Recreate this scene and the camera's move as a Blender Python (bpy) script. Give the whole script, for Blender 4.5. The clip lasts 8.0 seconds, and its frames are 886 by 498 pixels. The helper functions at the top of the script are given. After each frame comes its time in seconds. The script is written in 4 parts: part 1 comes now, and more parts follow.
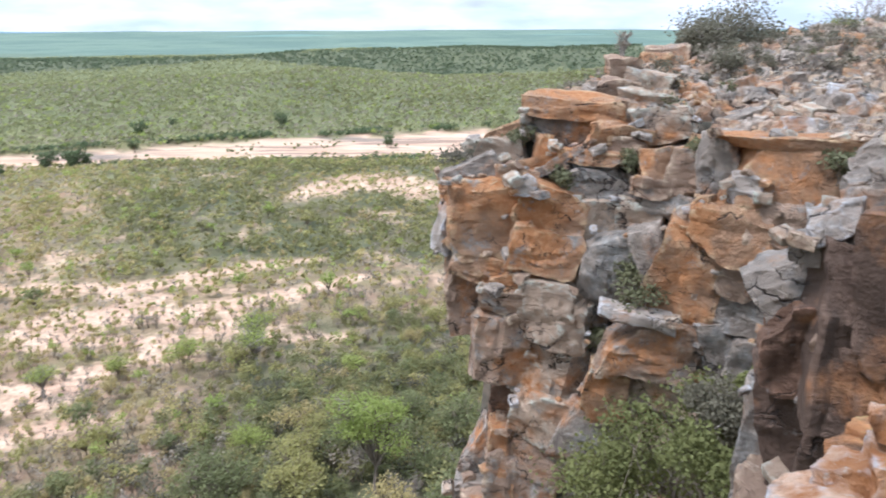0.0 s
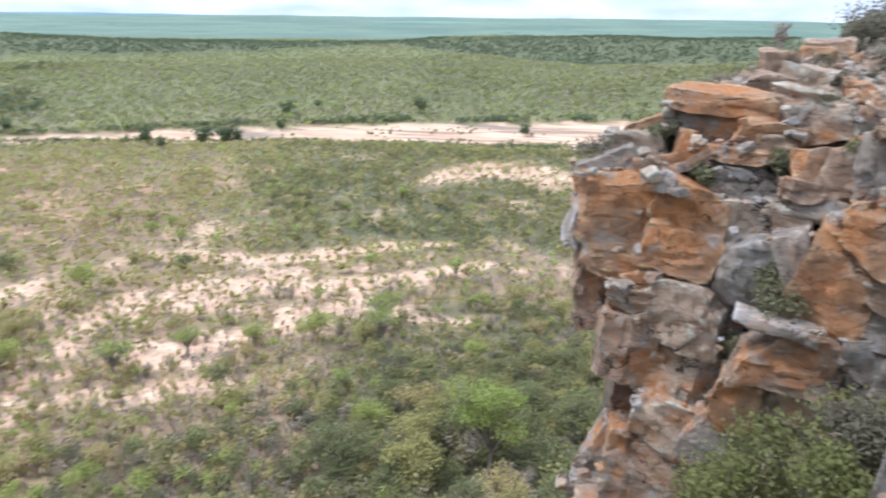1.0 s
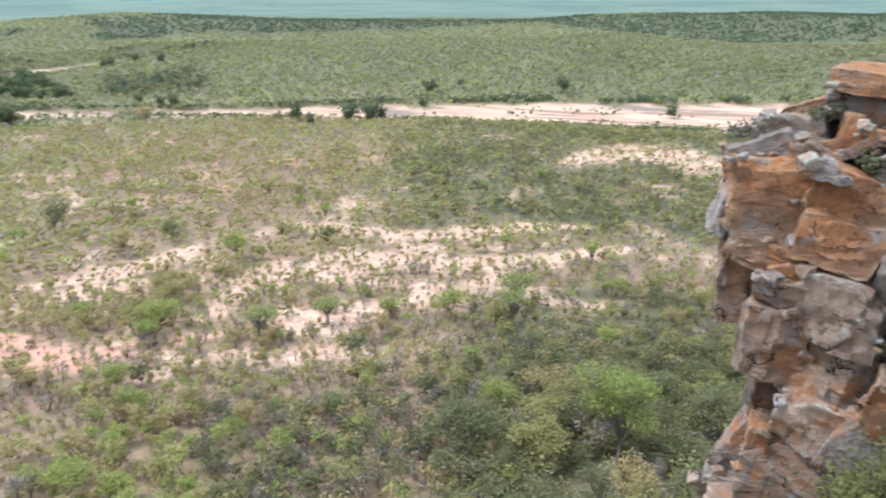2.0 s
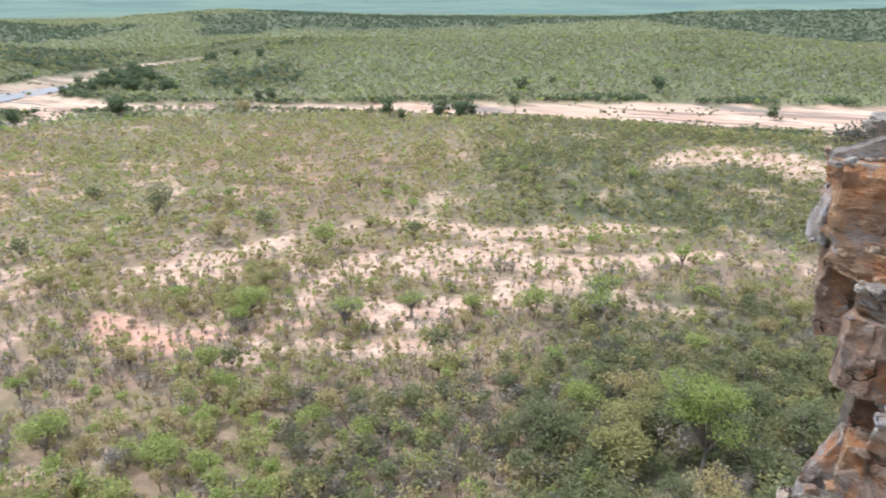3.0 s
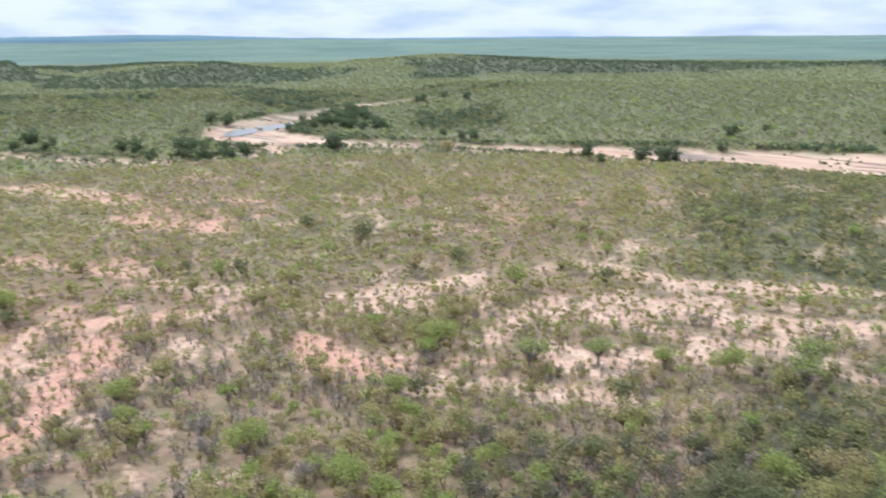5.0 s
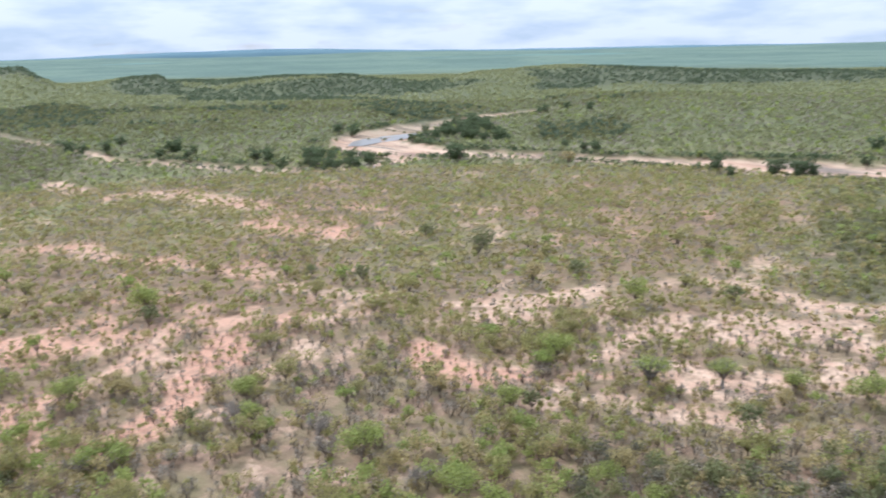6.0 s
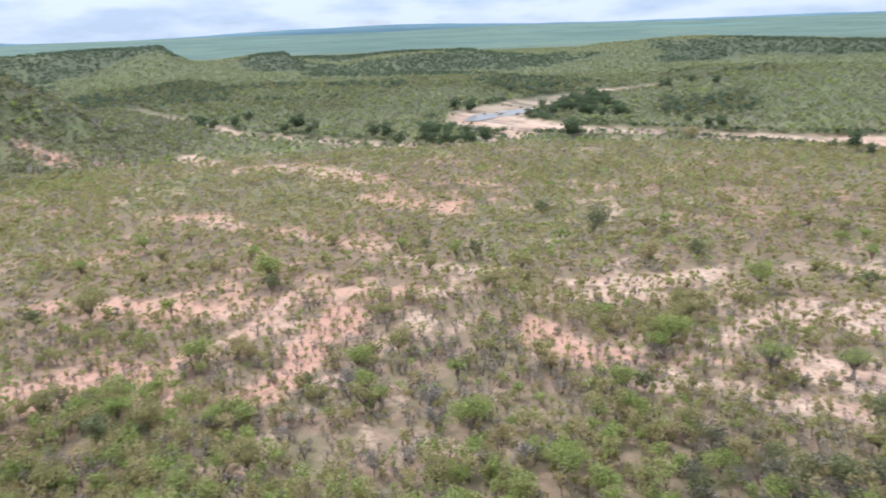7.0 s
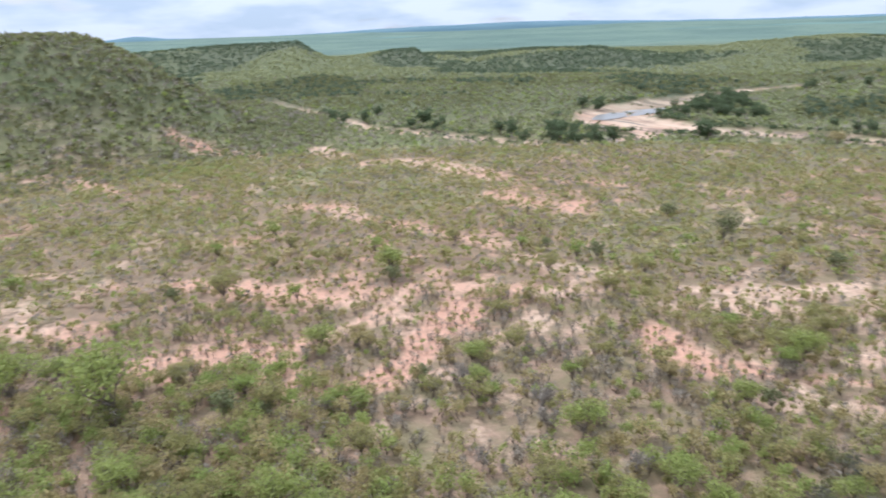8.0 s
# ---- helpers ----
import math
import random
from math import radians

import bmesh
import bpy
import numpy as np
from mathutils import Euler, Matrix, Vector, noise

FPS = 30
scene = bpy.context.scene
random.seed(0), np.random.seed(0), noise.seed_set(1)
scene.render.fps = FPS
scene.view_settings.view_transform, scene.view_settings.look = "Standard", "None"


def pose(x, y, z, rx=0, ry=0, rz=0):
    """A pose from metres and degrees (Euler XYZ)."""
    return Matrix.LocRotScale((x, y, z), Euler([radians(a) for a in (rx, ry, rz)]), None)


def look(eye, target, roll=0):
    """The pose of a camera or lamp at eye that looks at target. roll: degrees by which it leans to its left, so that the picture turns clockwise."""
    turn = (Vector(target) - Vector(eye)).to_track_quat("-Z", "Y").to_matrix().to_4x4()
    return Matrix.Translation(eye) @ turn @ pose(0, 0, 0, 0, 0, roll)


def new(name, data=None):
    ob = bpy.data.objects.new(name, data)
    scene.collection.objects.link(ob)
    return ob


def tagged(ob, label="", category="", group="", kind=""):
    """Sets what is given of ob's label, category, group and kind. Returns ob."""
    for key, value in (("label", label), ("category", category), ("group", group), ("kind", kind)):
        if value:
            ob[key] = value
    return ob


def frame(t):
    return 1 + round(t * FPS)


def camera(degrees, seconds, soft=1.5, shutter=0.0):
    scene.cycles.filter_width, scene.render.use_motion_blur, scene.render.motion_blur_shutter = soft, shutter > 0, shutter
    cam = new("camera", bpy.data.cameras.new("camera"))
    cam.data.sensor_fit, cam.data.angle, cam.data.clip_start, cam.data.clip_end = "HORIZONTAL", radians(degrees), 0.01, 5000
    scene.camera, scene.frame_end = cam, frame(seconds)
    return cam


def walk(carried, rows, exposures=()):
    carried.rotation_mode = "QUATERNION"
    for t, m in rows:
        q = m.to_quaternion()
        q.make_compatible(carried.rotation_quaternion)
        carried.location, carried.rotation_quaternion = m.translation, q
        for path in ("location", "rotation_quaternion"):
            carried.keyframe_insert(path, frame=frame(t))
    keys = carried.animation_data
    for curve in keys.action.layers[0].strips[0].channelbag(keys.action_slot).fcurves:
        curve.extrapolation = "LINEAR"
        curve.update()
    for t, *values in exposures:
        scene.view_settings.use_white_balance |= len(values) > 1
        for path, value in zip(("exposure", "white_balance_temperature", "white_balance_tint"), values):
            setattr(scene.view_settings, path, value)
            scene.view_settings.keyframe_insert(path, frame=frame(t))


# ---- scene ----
# camera and walk: a turn on the spot at the edge of an escarpment
cam = camera(59.5, 8.0, soft=1.8, shutter=0.6)
EYE = 45.0
ROWS = [
    (0.0, 0.000, 0.000, 0.000, 0.00, -15.86, -0.27),
    (0.5, -0.003, 0.003, -0.003, 3.97, -16.24, 0.27),
    (1.0, -0.004, 0.008, -0.012, 9.90, -16.73, 0.64),
    (1.5, -0.011, 0.003, -0.008, 15.70, -17.60, 0.27),
    (3.0, -0.034, 0.006, -0.021, 26.98, -18.45, -0.13),
    (3.5, -0.045, 0.009, -0.020, 29.73, -18.04, -0.03),
    (4.0, -0.021, 0.007, -0.017, 33.06, -17.39, 0.16),
    (4.5, -0.008, 0.003, -0.012, 37.23, -16.48, -0.09),
    (6.0, 0.002, 0.005, -0.010, 50.67, -14.41, -1.20),
    (6.5, 0.010, 0.000, -0.006, 55.17, -15.56, -1.78),
    (7.0, 0.011, -0.001, -0.004, 59.39, -15.97, -2.18),
    (7.5, 0.003, -0.005, -0.003, 63.67, -16.02, -2.25),
    (8.0, 0.003, -0.006, -0.002, 68.58, -15.87, -1.98),
]
walk(cam, [(t, pose(x, y, EYE + z, 90 + pitch, 0, yaw) @ pose(0, 0, 0, 0, 0, roll)) for t, x, y, z, yaw, pitch, roll in ROWS],
     exposures=[(0.0, 1.02, 5650, 18), (1.5, 0.96, 5650, 18), (3.5, 0.82, 5650, 18), (4.5, 0.70, 5650, 18), (6.0, 0.60, 5650, 18), (8.0, 0.60, 5650, 18)])

# ---- daylight: bright broken cloud with a veiled sun ----
SUN_UP, SUN_ROUND = 60.0, 258.0      # elevation; compass turn clockwise from +y
world = bpy.data.worlds.new("sky")
scene.world = world
world.use_nodes = True
wn, wl = world.node_tree.nodes, world.node_tree.links
wn.clear()
sky = wn.new("ShaderNodeTexSky")
sky.sky_type, sky.sun_disc = "NISHITA", False
sky.sun_elevation, sky.sun_rotation = radians(SUN_UP), radians(SUN_ROUND)
sky.dust_density = 2.0
w_sky = wn.new("ShaderNodeVectorMath"); w_sky.operation = "SCALE"; w_sky.inputs["Scale"].default_value = 0.11
wl.new(sky.outputs[0], w_sky.inputs[0])
co = wn.new("ShaderNodeTexCoord")
mp = wn.new("ShaderNodeMapping"); mp.inputs["Scale"].default_value = (1.6, 1.6, 7.0)
wl.new(co.outputs["Generated"], mp.inputs[0])
cl = wn.new("ShaderNodeTexNoise"); cl.inputs["Scale"].default_value = 2.6; cl.inputs["Detail"].default_value = 7; cl.inputs["Roughness"].default_value = 0.55
wl.new(mp.outputs[0], cl.inputs["Vector"])
cr = wn.new("ShaderNodeValToRGB")
cr.color_ramp.elements[0].position, cr.color_ramp.elements[1].position = 0.22, 0.42
wl.new(cl.outputs[0], cr.inputs[0])
cl2 = wn.new("ShaderNodeTexNoise"); cl2.inputs["Scale"].default_value = 6.0; cl2.inputs["Detail"].default_value = 6
wl.new(mp.outputs[0], cl2.inputs["Vector"])
cc = wn.new("ShaderNodeValToRGB")
cc.color_ramp.elements[0].position, cc.color_ramp.elements[1].position = 0.35, 0.6
cc.color_ramp.elements[0].color, cc.color_ramp.elements[1].color = (0.66, 0.79, 0.87, 1), (0.92, 1.01, 1.06, 1)
wl.new(cl2.outputs[0], cc.inputs[0])
wm = wn.new("ShaderNodeMix"); wm.data_type = "RGBA"
# an overcast sky is brighter overhead than at the horizon
w_up = wn.new("ShaderNodeSeparateXYZ"); wl.new(co.outputs["Generated"], w_up.inputs[0])
w_high = wn.new("ShaderNodeMapRange")
w_high.inputs["From Max"].default_value, w_high.inputs["To Min"].default_value, w_high.inputs["To Max"].default_value = 0.8, 0.58, 1.35
wl.new(w_up.outputs["Z"], w_high.inputs[0])
w_cloud = wn.new("ShaderNodeVectorMath"); w_cloud.operation = "SCALE"
wl.new(cc.outputs[0], w_cloud.inputs[0]); wl.new(w_high.outputs[0], w_cloud.inputs["Scale"])
wl.new(cr.outputs[0], wm.inputs["Factor"]); wl.new(w_sky.outputs[0], wm.inputs["A"]); wl.new(w_cloud.outputs[0], wm.inputs["B"])
bg = wn.new("ShaderNodeBackground"); bg.inputs["Strength"].default_value = 1.0
wl.new(wm.outputs["Result"], bg.inputs[0])
wo = wn.new("ShaderNodeOutputWorld")
wl.new(bg.outputs[0], wo.inputs[0])
sun = new("sun", bpy.data.lights.new("sun", "SUN"))
sun.data.energy, sun.data.angle, sun.data.color = 2.3, radians(12), (1.0, 0.96, 0.90)
a, e = radians(SUN_ROUND), radians(SUN_UP)
sun.matrix_world = look(Vector((math.sin(a) * math.cos(e), math.cos(a) * math.cos(e), math.sin(e))) * 100, (0, 0, 0))


# ---- noise on the plan, for heights and cover ----
def vnoise(x, y, size, seed):
    """Smooth value noise, 0 to 1, at the plan places x, y."""
    u, v = np.asarray(x, float) / size, np.asarray(y, float) / size
    i, j = np.floor(u).astype(np.int64), np.floor(v).astype(np.int64)
    fu, fv = u - i, v - j
    fu, fv = fu * fu * (3 - 2 * fu), fv * fv * (3 - 2 * fv)

    def h(a, b):
        n = (a * 374761393 + b * 668265263 + seed * 974711) & 0x7FFFFFFF
        n = ((n ^ (n >> 13)) * 1274126177) & 0x7FFFFFFF
        return ((n ^ (n >> 16)) & 0xFFFF) / 65535.0
    return (h(i, j) * (1 - fu) + h(i + 1, j) * fu) * (1 - fv) + (h(i, j + 1) * (1 - fu) + h(i + 1, j + 1) * fu) * fv


def fnoise(x, y, size, seed):
    return 0.5 * vnoise(x, y, size, seed) + 0.3 * vnoise(x, y, size / 2.1, seed + 7) + 0.2 * vnoise(x, y, size / 4.3, seed + 13)


def step(lo, hi, v):
    k = np.clip((v - lo) / (hi - lo), 0, 1)
    return k * k * (3 - 2 * k)


def polyline(px, py, pts):
    """Distance to a polyline, with the side (+1 on its left hand)."""
    best, side = np.full(px.shape, 1e9), np.ones(px.shape)
    for (ax, ay), (bx, by) in zip(pts[:-1], pts[1:]):
        dx, dy = bx - ax, by - ay
        k = np.clip(((px - ax) * dx + (py - ay) * dy) / (dx * dx + dy * dy), 0, 1)
        d = np.hypot(px - ax - k * dx, py - ay - k * dy)
        s = np.where(dx * (py - ay) - dy * (px - ax) > 0, 1.0, -1.0)
        near = d < best - 1e-9
        best, side = np.where(near, d, best), np.where(near, s, side)
    return best, side


EDGE = [(-300, -420), (-90, -190), (-7, -14), (-1.1, 0.6), (0.6, 2.2), (2.2, 3.4), (6.2, 5.4), (7.4, 10.9), (10.4, 13.5), (10.6, 20.5),
        (8.0, 23.2), (2.6, 25.2), (3.4, 28.5), (14.0, 42.0), (90, 95), (360, 180), (1200, 420)]
RIVER = [(1200, 470, 40), (420, 372, 40), (60, 330, 38), (-5, 315, 36), (-40, 307, 32), (-78, 300, 29), (-113, 292, 24), (-145, 280, 19), (-173, 268, 14), (-199, 256, 10),
         (-229, 248, 7), (-249, 235, 11), (-272, 222, 16), (-298, 214, 22), (-325, 216, 20), (-348, 238, 22), (-366, 268, 19), (-388, 320, 13), (-398, 388, 12), (-400, 455, 12), (-370, 560, 8)]
STREAM = [(-268, 196, 8), (-266, 160, 5), (-280, 142, 5), (-306, 133, 6), (-335, 120, 6), (-360, 107, 6), (-430, 99, 6), (-545, 90, 7)]
WATER = [(-330, 214, 5), (-341, 230, 7), (-346, 248, 8), (-353, 274, 5)]


def band(x, y, pts):
    """How deep inside a band of varying half width: 1 in the middle, 0 at its edge, below that outside."""
    best = np.full(x.shape, -1e9)
    for (ax, ay, aw), (bx, by, bw) in zip(pts[:-1], pts[1:]):
        dx, dy = bx - ax, by - ay
        k = np.clip(((x - ax) * dx + (y - ay) * dy) / (dx * dx + dy * dy), 0, 1)
        w = aw + k * (bw - aw)
        best = np.maximum(best, 1 - np.hypot(x - ax - k * dx, y - ay - k * dy) / w)
    return best


# hills: x, y, height, radius of the top, radius of the foot
HILLS = [(-426, -60, 47, 35, 148), (-402, 8, 27, 5, 62), (-66, 218, 4.0, 20, 80), (-10, 232, 3.0, 10, 50), (-760, 130, 8, 60, 220)]
# long ridges: distance, front slope, back slope, crest heights by bearing
RIDGES = [
    (590, 250, 230, [(-20, 14), (-12, 14), (-5, 11), (0, 6), (4, 11), (9, 16), (18, 11.5), (24, 9), (30, 10), (36, 9), (40, 7), (45, -2), (51, -3), (55, 5), (62, 4), (70, 3), (110, 2)]),
    (1080, 330, 420, [(-20, 20), (-12, 20), (-2, 20), (2, 17), (9, 16.5), (15, 9.5), (23, 6.5), (24.5, 9), (30, 11), (36, 16), (42, 19), (48, 15.5), (52, 2), (55, 8), (57, 13), (62, 12), (66, 6), (69.6, 9), (70.2, 18), (72, 17), (76, 11), (77.3, 23), (78.2, 34), (83, 32), (90, 26), (110, 26)]),
]


def height(x, y):
    x, y = np.asarray(x, float), np.asarray(y, float)
    d, side = polyline(x, y, EDGE)
    s = d * side
    r = np.hypot(x, y)
    z = 0.8 * (fnoise(x, y, 45, 3) - 0.5) + 3.0 * (fnoise(x, y, 260, 5) - 0.45) * step(250, 700, r)
    up = np.zeros(x.shape)
    for hx, hy, hh, r0, r1 in HILLS:
        q = np.hypot(x - hx, y - hy) * (0.86 + 0.3 * fnoise(x, y, 90, 11))
        up = np.maximum(up, hh * (1 - step(r0, r1, q)))
    az = np.degrees(np.arctan2(-x, y))
    for far, front, back, crest in RIDGES:
        c = far * (1 + 0.16 * (vnoise(az, 0 * az, 7, 17) - 0.5)) * (1 + 0.05 * (vnoise(az, 0 * az, 1.7, 18) - 0.5))
        top = np.interp(az + 0.5 * (vnoise(x, y, 60, 19) - 0.5), [k[0] for k in crest], [k[1] for k in crest])
        shape = step(-front, 0, r - c) * (1 - step(0, back, r - c))
        gully = 1 - 0.28 * (1 - shape) * fnoise(x, y, 130, 16)
        up = np.maximum(up, top * shape * gully)
    z = z + up + 34.0 * step(1500, 4700, r) ** 1.2 + 20.0 * (fnoise(x, y, 900, 15) - 0.5) * step(1700, 2600, r)
    river = np.maximum(band(x, y, RIVER), band(x, y, STREAM))
    z = z * (1 - 0.9 * step(-1.2, 0.0, river)) - (1.3 + 0.8 * (fnoise(x, y, 9, 23) - 0.5)) * step(-0.05, 0.2, river)
    # talus at the foot, the cliff, and the stony top that rises behind its edge
    talus = 29.0 * np.exp(-np.maximum(s, 0) / 12.0) * (0.9 + 0.2 * fnoise(x, y, 14, 21))
    z = np.where(s > 0, z * (1 - np.exp(-np.maximum(s, 0) / 40.0)) + talus, z)
    top = 42.2 + np.minimum(-s * 0.34, 2.75) + 0.5 * (fnoise(x, y, 5, 31) - 0.5) + 1.5 * (fnoise(x, y, 60, 33) - 0.5) * step(20, 60, r)
    top = top + 0.9 * np.exp(-(x * x + y * y) / 14.0)
    return np.where(s < 0, top, z + (top - z) * (1 - step(0.0, 2.2, s)))


# strips of bare soil: redness, then x, y, half width along each
SOIL_EAST = [
    (0, [(-80, 132, 3), (-59, 132, 3.5), (-51, 137, 3.5), (-42, 143, 3), (-34, 149, 3)]), (0, [(-54, 119, 3.5), (-45, 119, 4), (-37, 123, 4.5), (-30, 128, 3.5), (-17, 138, 2)]),
    (0, [(-66, 107, 3.5), (-50, 108, 4), (-42, 109, 3)]), (0, [(-30, 109, 2.6), (-16, 109, 1.6)]), (0, [(-15, 140, 2), (-6, 135, 1.5)]), (0, [(-60, 92, 3), (-47, 92, 3)]),
    (0, [(-52, 79, 2.5), (-40, 84, 2.5)]), (0, [(-38, 196, 5), (-29, 211, 10), (-21, 221, 15), (-6, 212, 12)]),
]
SOIL_MIDDLE = [
    (0, [(-103, 85, 3), (-98, 92, 5), (-93, 101, 5), (-91, 112, 3.5)]), (0, [(-96, 84, 4), (-88, 92, 4)]), (0, [(-69, 88, 2.5), (-71, 97, 3), (-70, 102, 3), (-65, 108, 3.5), (-56, 118, 4), (-44, 120, 3.5), (-27, 126, 3)]),
    (0, [(-56, 132, 3), (-43, 141, 3), (-26, 151, 3)]), (1, [(-91, 70, 3.2), (-82, 67, 4), (-75, 69, 3.5), (-71, 73, 2)]), (1, [(-67, 78, 2.2), (-64, 82, 2.2)]),
    (0, [(-60, 88, 2.5), (-54, 87, 3), (-48, 91, 3), (-46, 100, 3), (-38, 104, 3)]), (0, [(-67, 38, 1.6), (-62, 45, 1.3)]),
]
SOIL_WEST = [
    (0, [(-206, 39, 3.5), (-197, 48, 5), (-180, 52, 4.5), (-170, 58, 4.5), (-157, 64, 3.5), (-143, 67, 2.5)]), (1, [(-192, 90, 4), (-180, 96, 5.5), (-162, 103, 4.5)]), (0.2, [(-264, 76, 6), (-258, 92, 9), (-239, 100, 8), (-216, 103, 6)]),
    (0.2, [(-150, 3, 2.5), (-141, 16, 4), (-131, 24, 5), (-124, 31, 4.5), (-125, 38, 4), (-126, 47, 4), (-118, 58, 3), (-112, 68, 2.5)]),
    (0.5, [(-109, 18, 2.2), (-113, 28, 2.2), (-121, 41, 2.4)]), (1, [(-114, 47, 4.5), (-107, 43, 5), (-103, 37, 3), (-96, 33, 2.5), (-92, 27, 3.5), (-91, 20, 4)]),
    (0.8, [(-112, 12, 2.5), (-99, 17, 2.5)]), (0, [(-169, -24, 3), (-164, -15, 3)]),
]
SOIL_FAR = [
    (0, [(-287, -33, 5), (-277, -19, 7), (-250, -6, 4)]), (0, [(-176, 12, 3.5), (-175, 24, 3.5)]), (0, [(-147, 39, 2), (-145, 54, 2)]), (0.4, [(-113, -9, 3), (-110, 1, 4), (-111, 9, 3)]),
    (0.3, [(-137, -24, 3), (-127, -13, 3)]), (1, [(-334, 15, 6), (-307, 43, 6)]), (0, [(-307, 67, 6), (-281, 71, 6)]), (0.4, [(-204, 116, 4), (-183, 128, 4)]), (1, [(-171, 95, 4), (-172, 107, 4)]),
]


def cover(x, y):
    """Bare soil 0 to 1, redness, river sand, and woodland merged with cloud shadow, on the plan."""
    x, y = np.asarray(x, float), np.asarray(y, float)
    r = np.hypot(x, y) + 1e-6
    az = np.degrees(np.arctan2(-x, y))
    fray = 1.1 * (fnoise(x, y, 9, 41) - 0.5) + 0.5 * (fnoise(x, y, 3.0, 42) - 0.5)
    bare, red = np.zeros(x.shape), np.zeros(x.shape)
    for rd, pts in SOIL_EAST + SOIL_MIDDLE + SOIL_WEST + SOIL_FAR:
        m = step(-0.2, 0.5, band(x, y, pts) + fray)
        bare = np.maximum(bare, m)
        red = np.maximum(red, np.minimum(1, m * 1.4) * rd * 0.85)
    # open sandy ground between the bushes, most of it in the middle of the plain
    open_east = np.exp(-(np.hypot((x + 48) / 36, (y - 103) / 30)) ** 4)
    open_west = np.exp(-(np.hypot((x + 112) / 34, (y - 20) / 34)) ** 4)
    loose_soil = 0.10 * np.maximum(open_east, 0.8 * open_west)
    spots = step(0.57 - loose_soil, 0.70 - loose_soil, fnoise(x, y, 7, 43)) * (0.7 + 2.0 * loose_soil) * (1 - step(240, 420, r))
    spots = spots * (0.3 + 0.7 * step(25, 60, np.hypot(x + 4, y - 70))) * (0.35 + 0.65 * step(72, 92, r))
    bare = np.maximum(bare, spots)
    red = np.maximum(red, 0.8 * step(75, 100, -x) * (1 - step(240, 330, r)) * step(0.36, 0.55, fnoise(x, y, 40, 44)))
    sand = step(-0.06, 0.1, np.maximum(band(x, y, RIVER), band(x, y, STREAM)) + 0.7 * (fnoise(x, y, 14, 47) - 0.5))
    az = az + 5 * (fnoise(x, y, 130, 55) - 0.5)
    rr = r * (0.86 + 0.28 * fnoise(x, y, 170, 57))
    wood = 0.45 * step(0.52 - 0.12 * step(44, 56, az), 0.68 - 0.12 * step(44, 56, az), fnoise(x, y, 190, 51)) * step(330, 520, r)
    # wooded and cloud-shadowed tracts, all drawn as darker growth: bearing from, to, distance from, to
    for a0, a1, d0, d1 in [(22, 44, 840, 1120), (-16, 10, 780, 1110), (10, 23, 930, 1120), (53, 62.5, 780, 1080), (69, 72.5, 860, 1140), (77, 86, 840, 1160), (49, 55, 520, 620), (85.5, 88.5, 370, 425), (37, 44, 400, 470),
                           (-4, 23, 142, 262), (-6, 17, 40, 112), (74, 84, 520, 640)]:
        soft = 1.2 if d0 > 300 else 4.0
        m = step(a0 - soft, a0 + soft, az) * (1 - step(a1 - soft, a1 + soft, az)) * step(d0 * 0.94, d0 * 1.06, rr) * (1 - step(d1 * 0.94, d1 * 1.06, rr))
        wood = np.maximum(wood, m * (0.68 + 0.32 * step(0.36, 0.55, fnoise(x, y, 0.13 * d0, 59))))
    wood = np.maximum(wood, 0.38 * (1 - step(70, 150, np.hypot(x + 426, y + 60))))
    wood = wood * (1 - 0.9 * bare) * (1 - step(1400, 1700, r)) * (0.7 + 0.3 * step(260, 330, r))
    return bare, red, sand, wood


# ---- materials ----
def material(name, rough=0.9):
    m = bpy.data.materials.new(name)
    m.use_nodes = True
    b = m.node_tree.nodes["Principled BSDF"]
    b.inputs["Roughness"].default_value = rough
    b.inputs["Specular IOR Level"].default_value = 0.2
    return m, m.node_tree.nodes, m.node_tree.links, b


def mixed(nodes, links, fac, a, b, blend="MIX"):
    n = nodes.new("ShaderNodeMix")
    n.data_type, n.blend_type = "RGBA", blend
    for key, v in (("Factor", fac), ("A", a), ("B", b)):
        if isinstance(v, bpy.types.NodeSocket):
            links.new(v, n.inputs[key])
        elif key == "Factor":
            n.inputs[key].default_value = v
        else:
            n.inputs[key].default_value = (*v, 1)
    return n.outputs["Result"]


def noisy(nodes, links, size, detail=5, rough=0.6, lo=0.4, hi=0.6, vec=None, stretch=None):
    """A noise of features about `size` metres, cut between lo and hi."""
    if vec is None:
        vec = nodes.new("ShaderNodeTexCoord").outputs["Object"]
    if stretch:
        m = nodes.new("ShaderNodeMapping")
        m.inputs["Scale"].default_value = stretch
        links.new(vec, m.inputs[0])
        vec = m.outputs[0]
    n = nodes.new("ShaderNodeTexNoise")
    n.inputs["Scale"].default_value, n.inputs["Detail"].default_value, n.inputs["Roughness"].default_value = 1 / size, detail, rough
    links.new(vec, n.inputs["Vector"])
    r = nodes.new("ShaderNodeMapRange")
    r.inputs["From Min"].default_value, r.inputs["From Max"].default_value = lo, hi
    links.new(n.outputs[0], r.inputs["Value"])
    return r.outputs[0]


def bumped(nodes, links, bsdf, value, strength, distance):
    b = nodes.new("ShaderNodeBump")
    b.inputs["Strength"].default_value, b.inputs["Distance"].default_value = strength, distance
    links.new(value, b.inputs["Height"])
    links.new(b.outputs[0], bsdf.inputs["Normal"])


def attribute(nodes, name):
    n = nodes.new("ShaderNodeAttribute")
    n.attribute_name = name
    return n.outputs["Fac"]


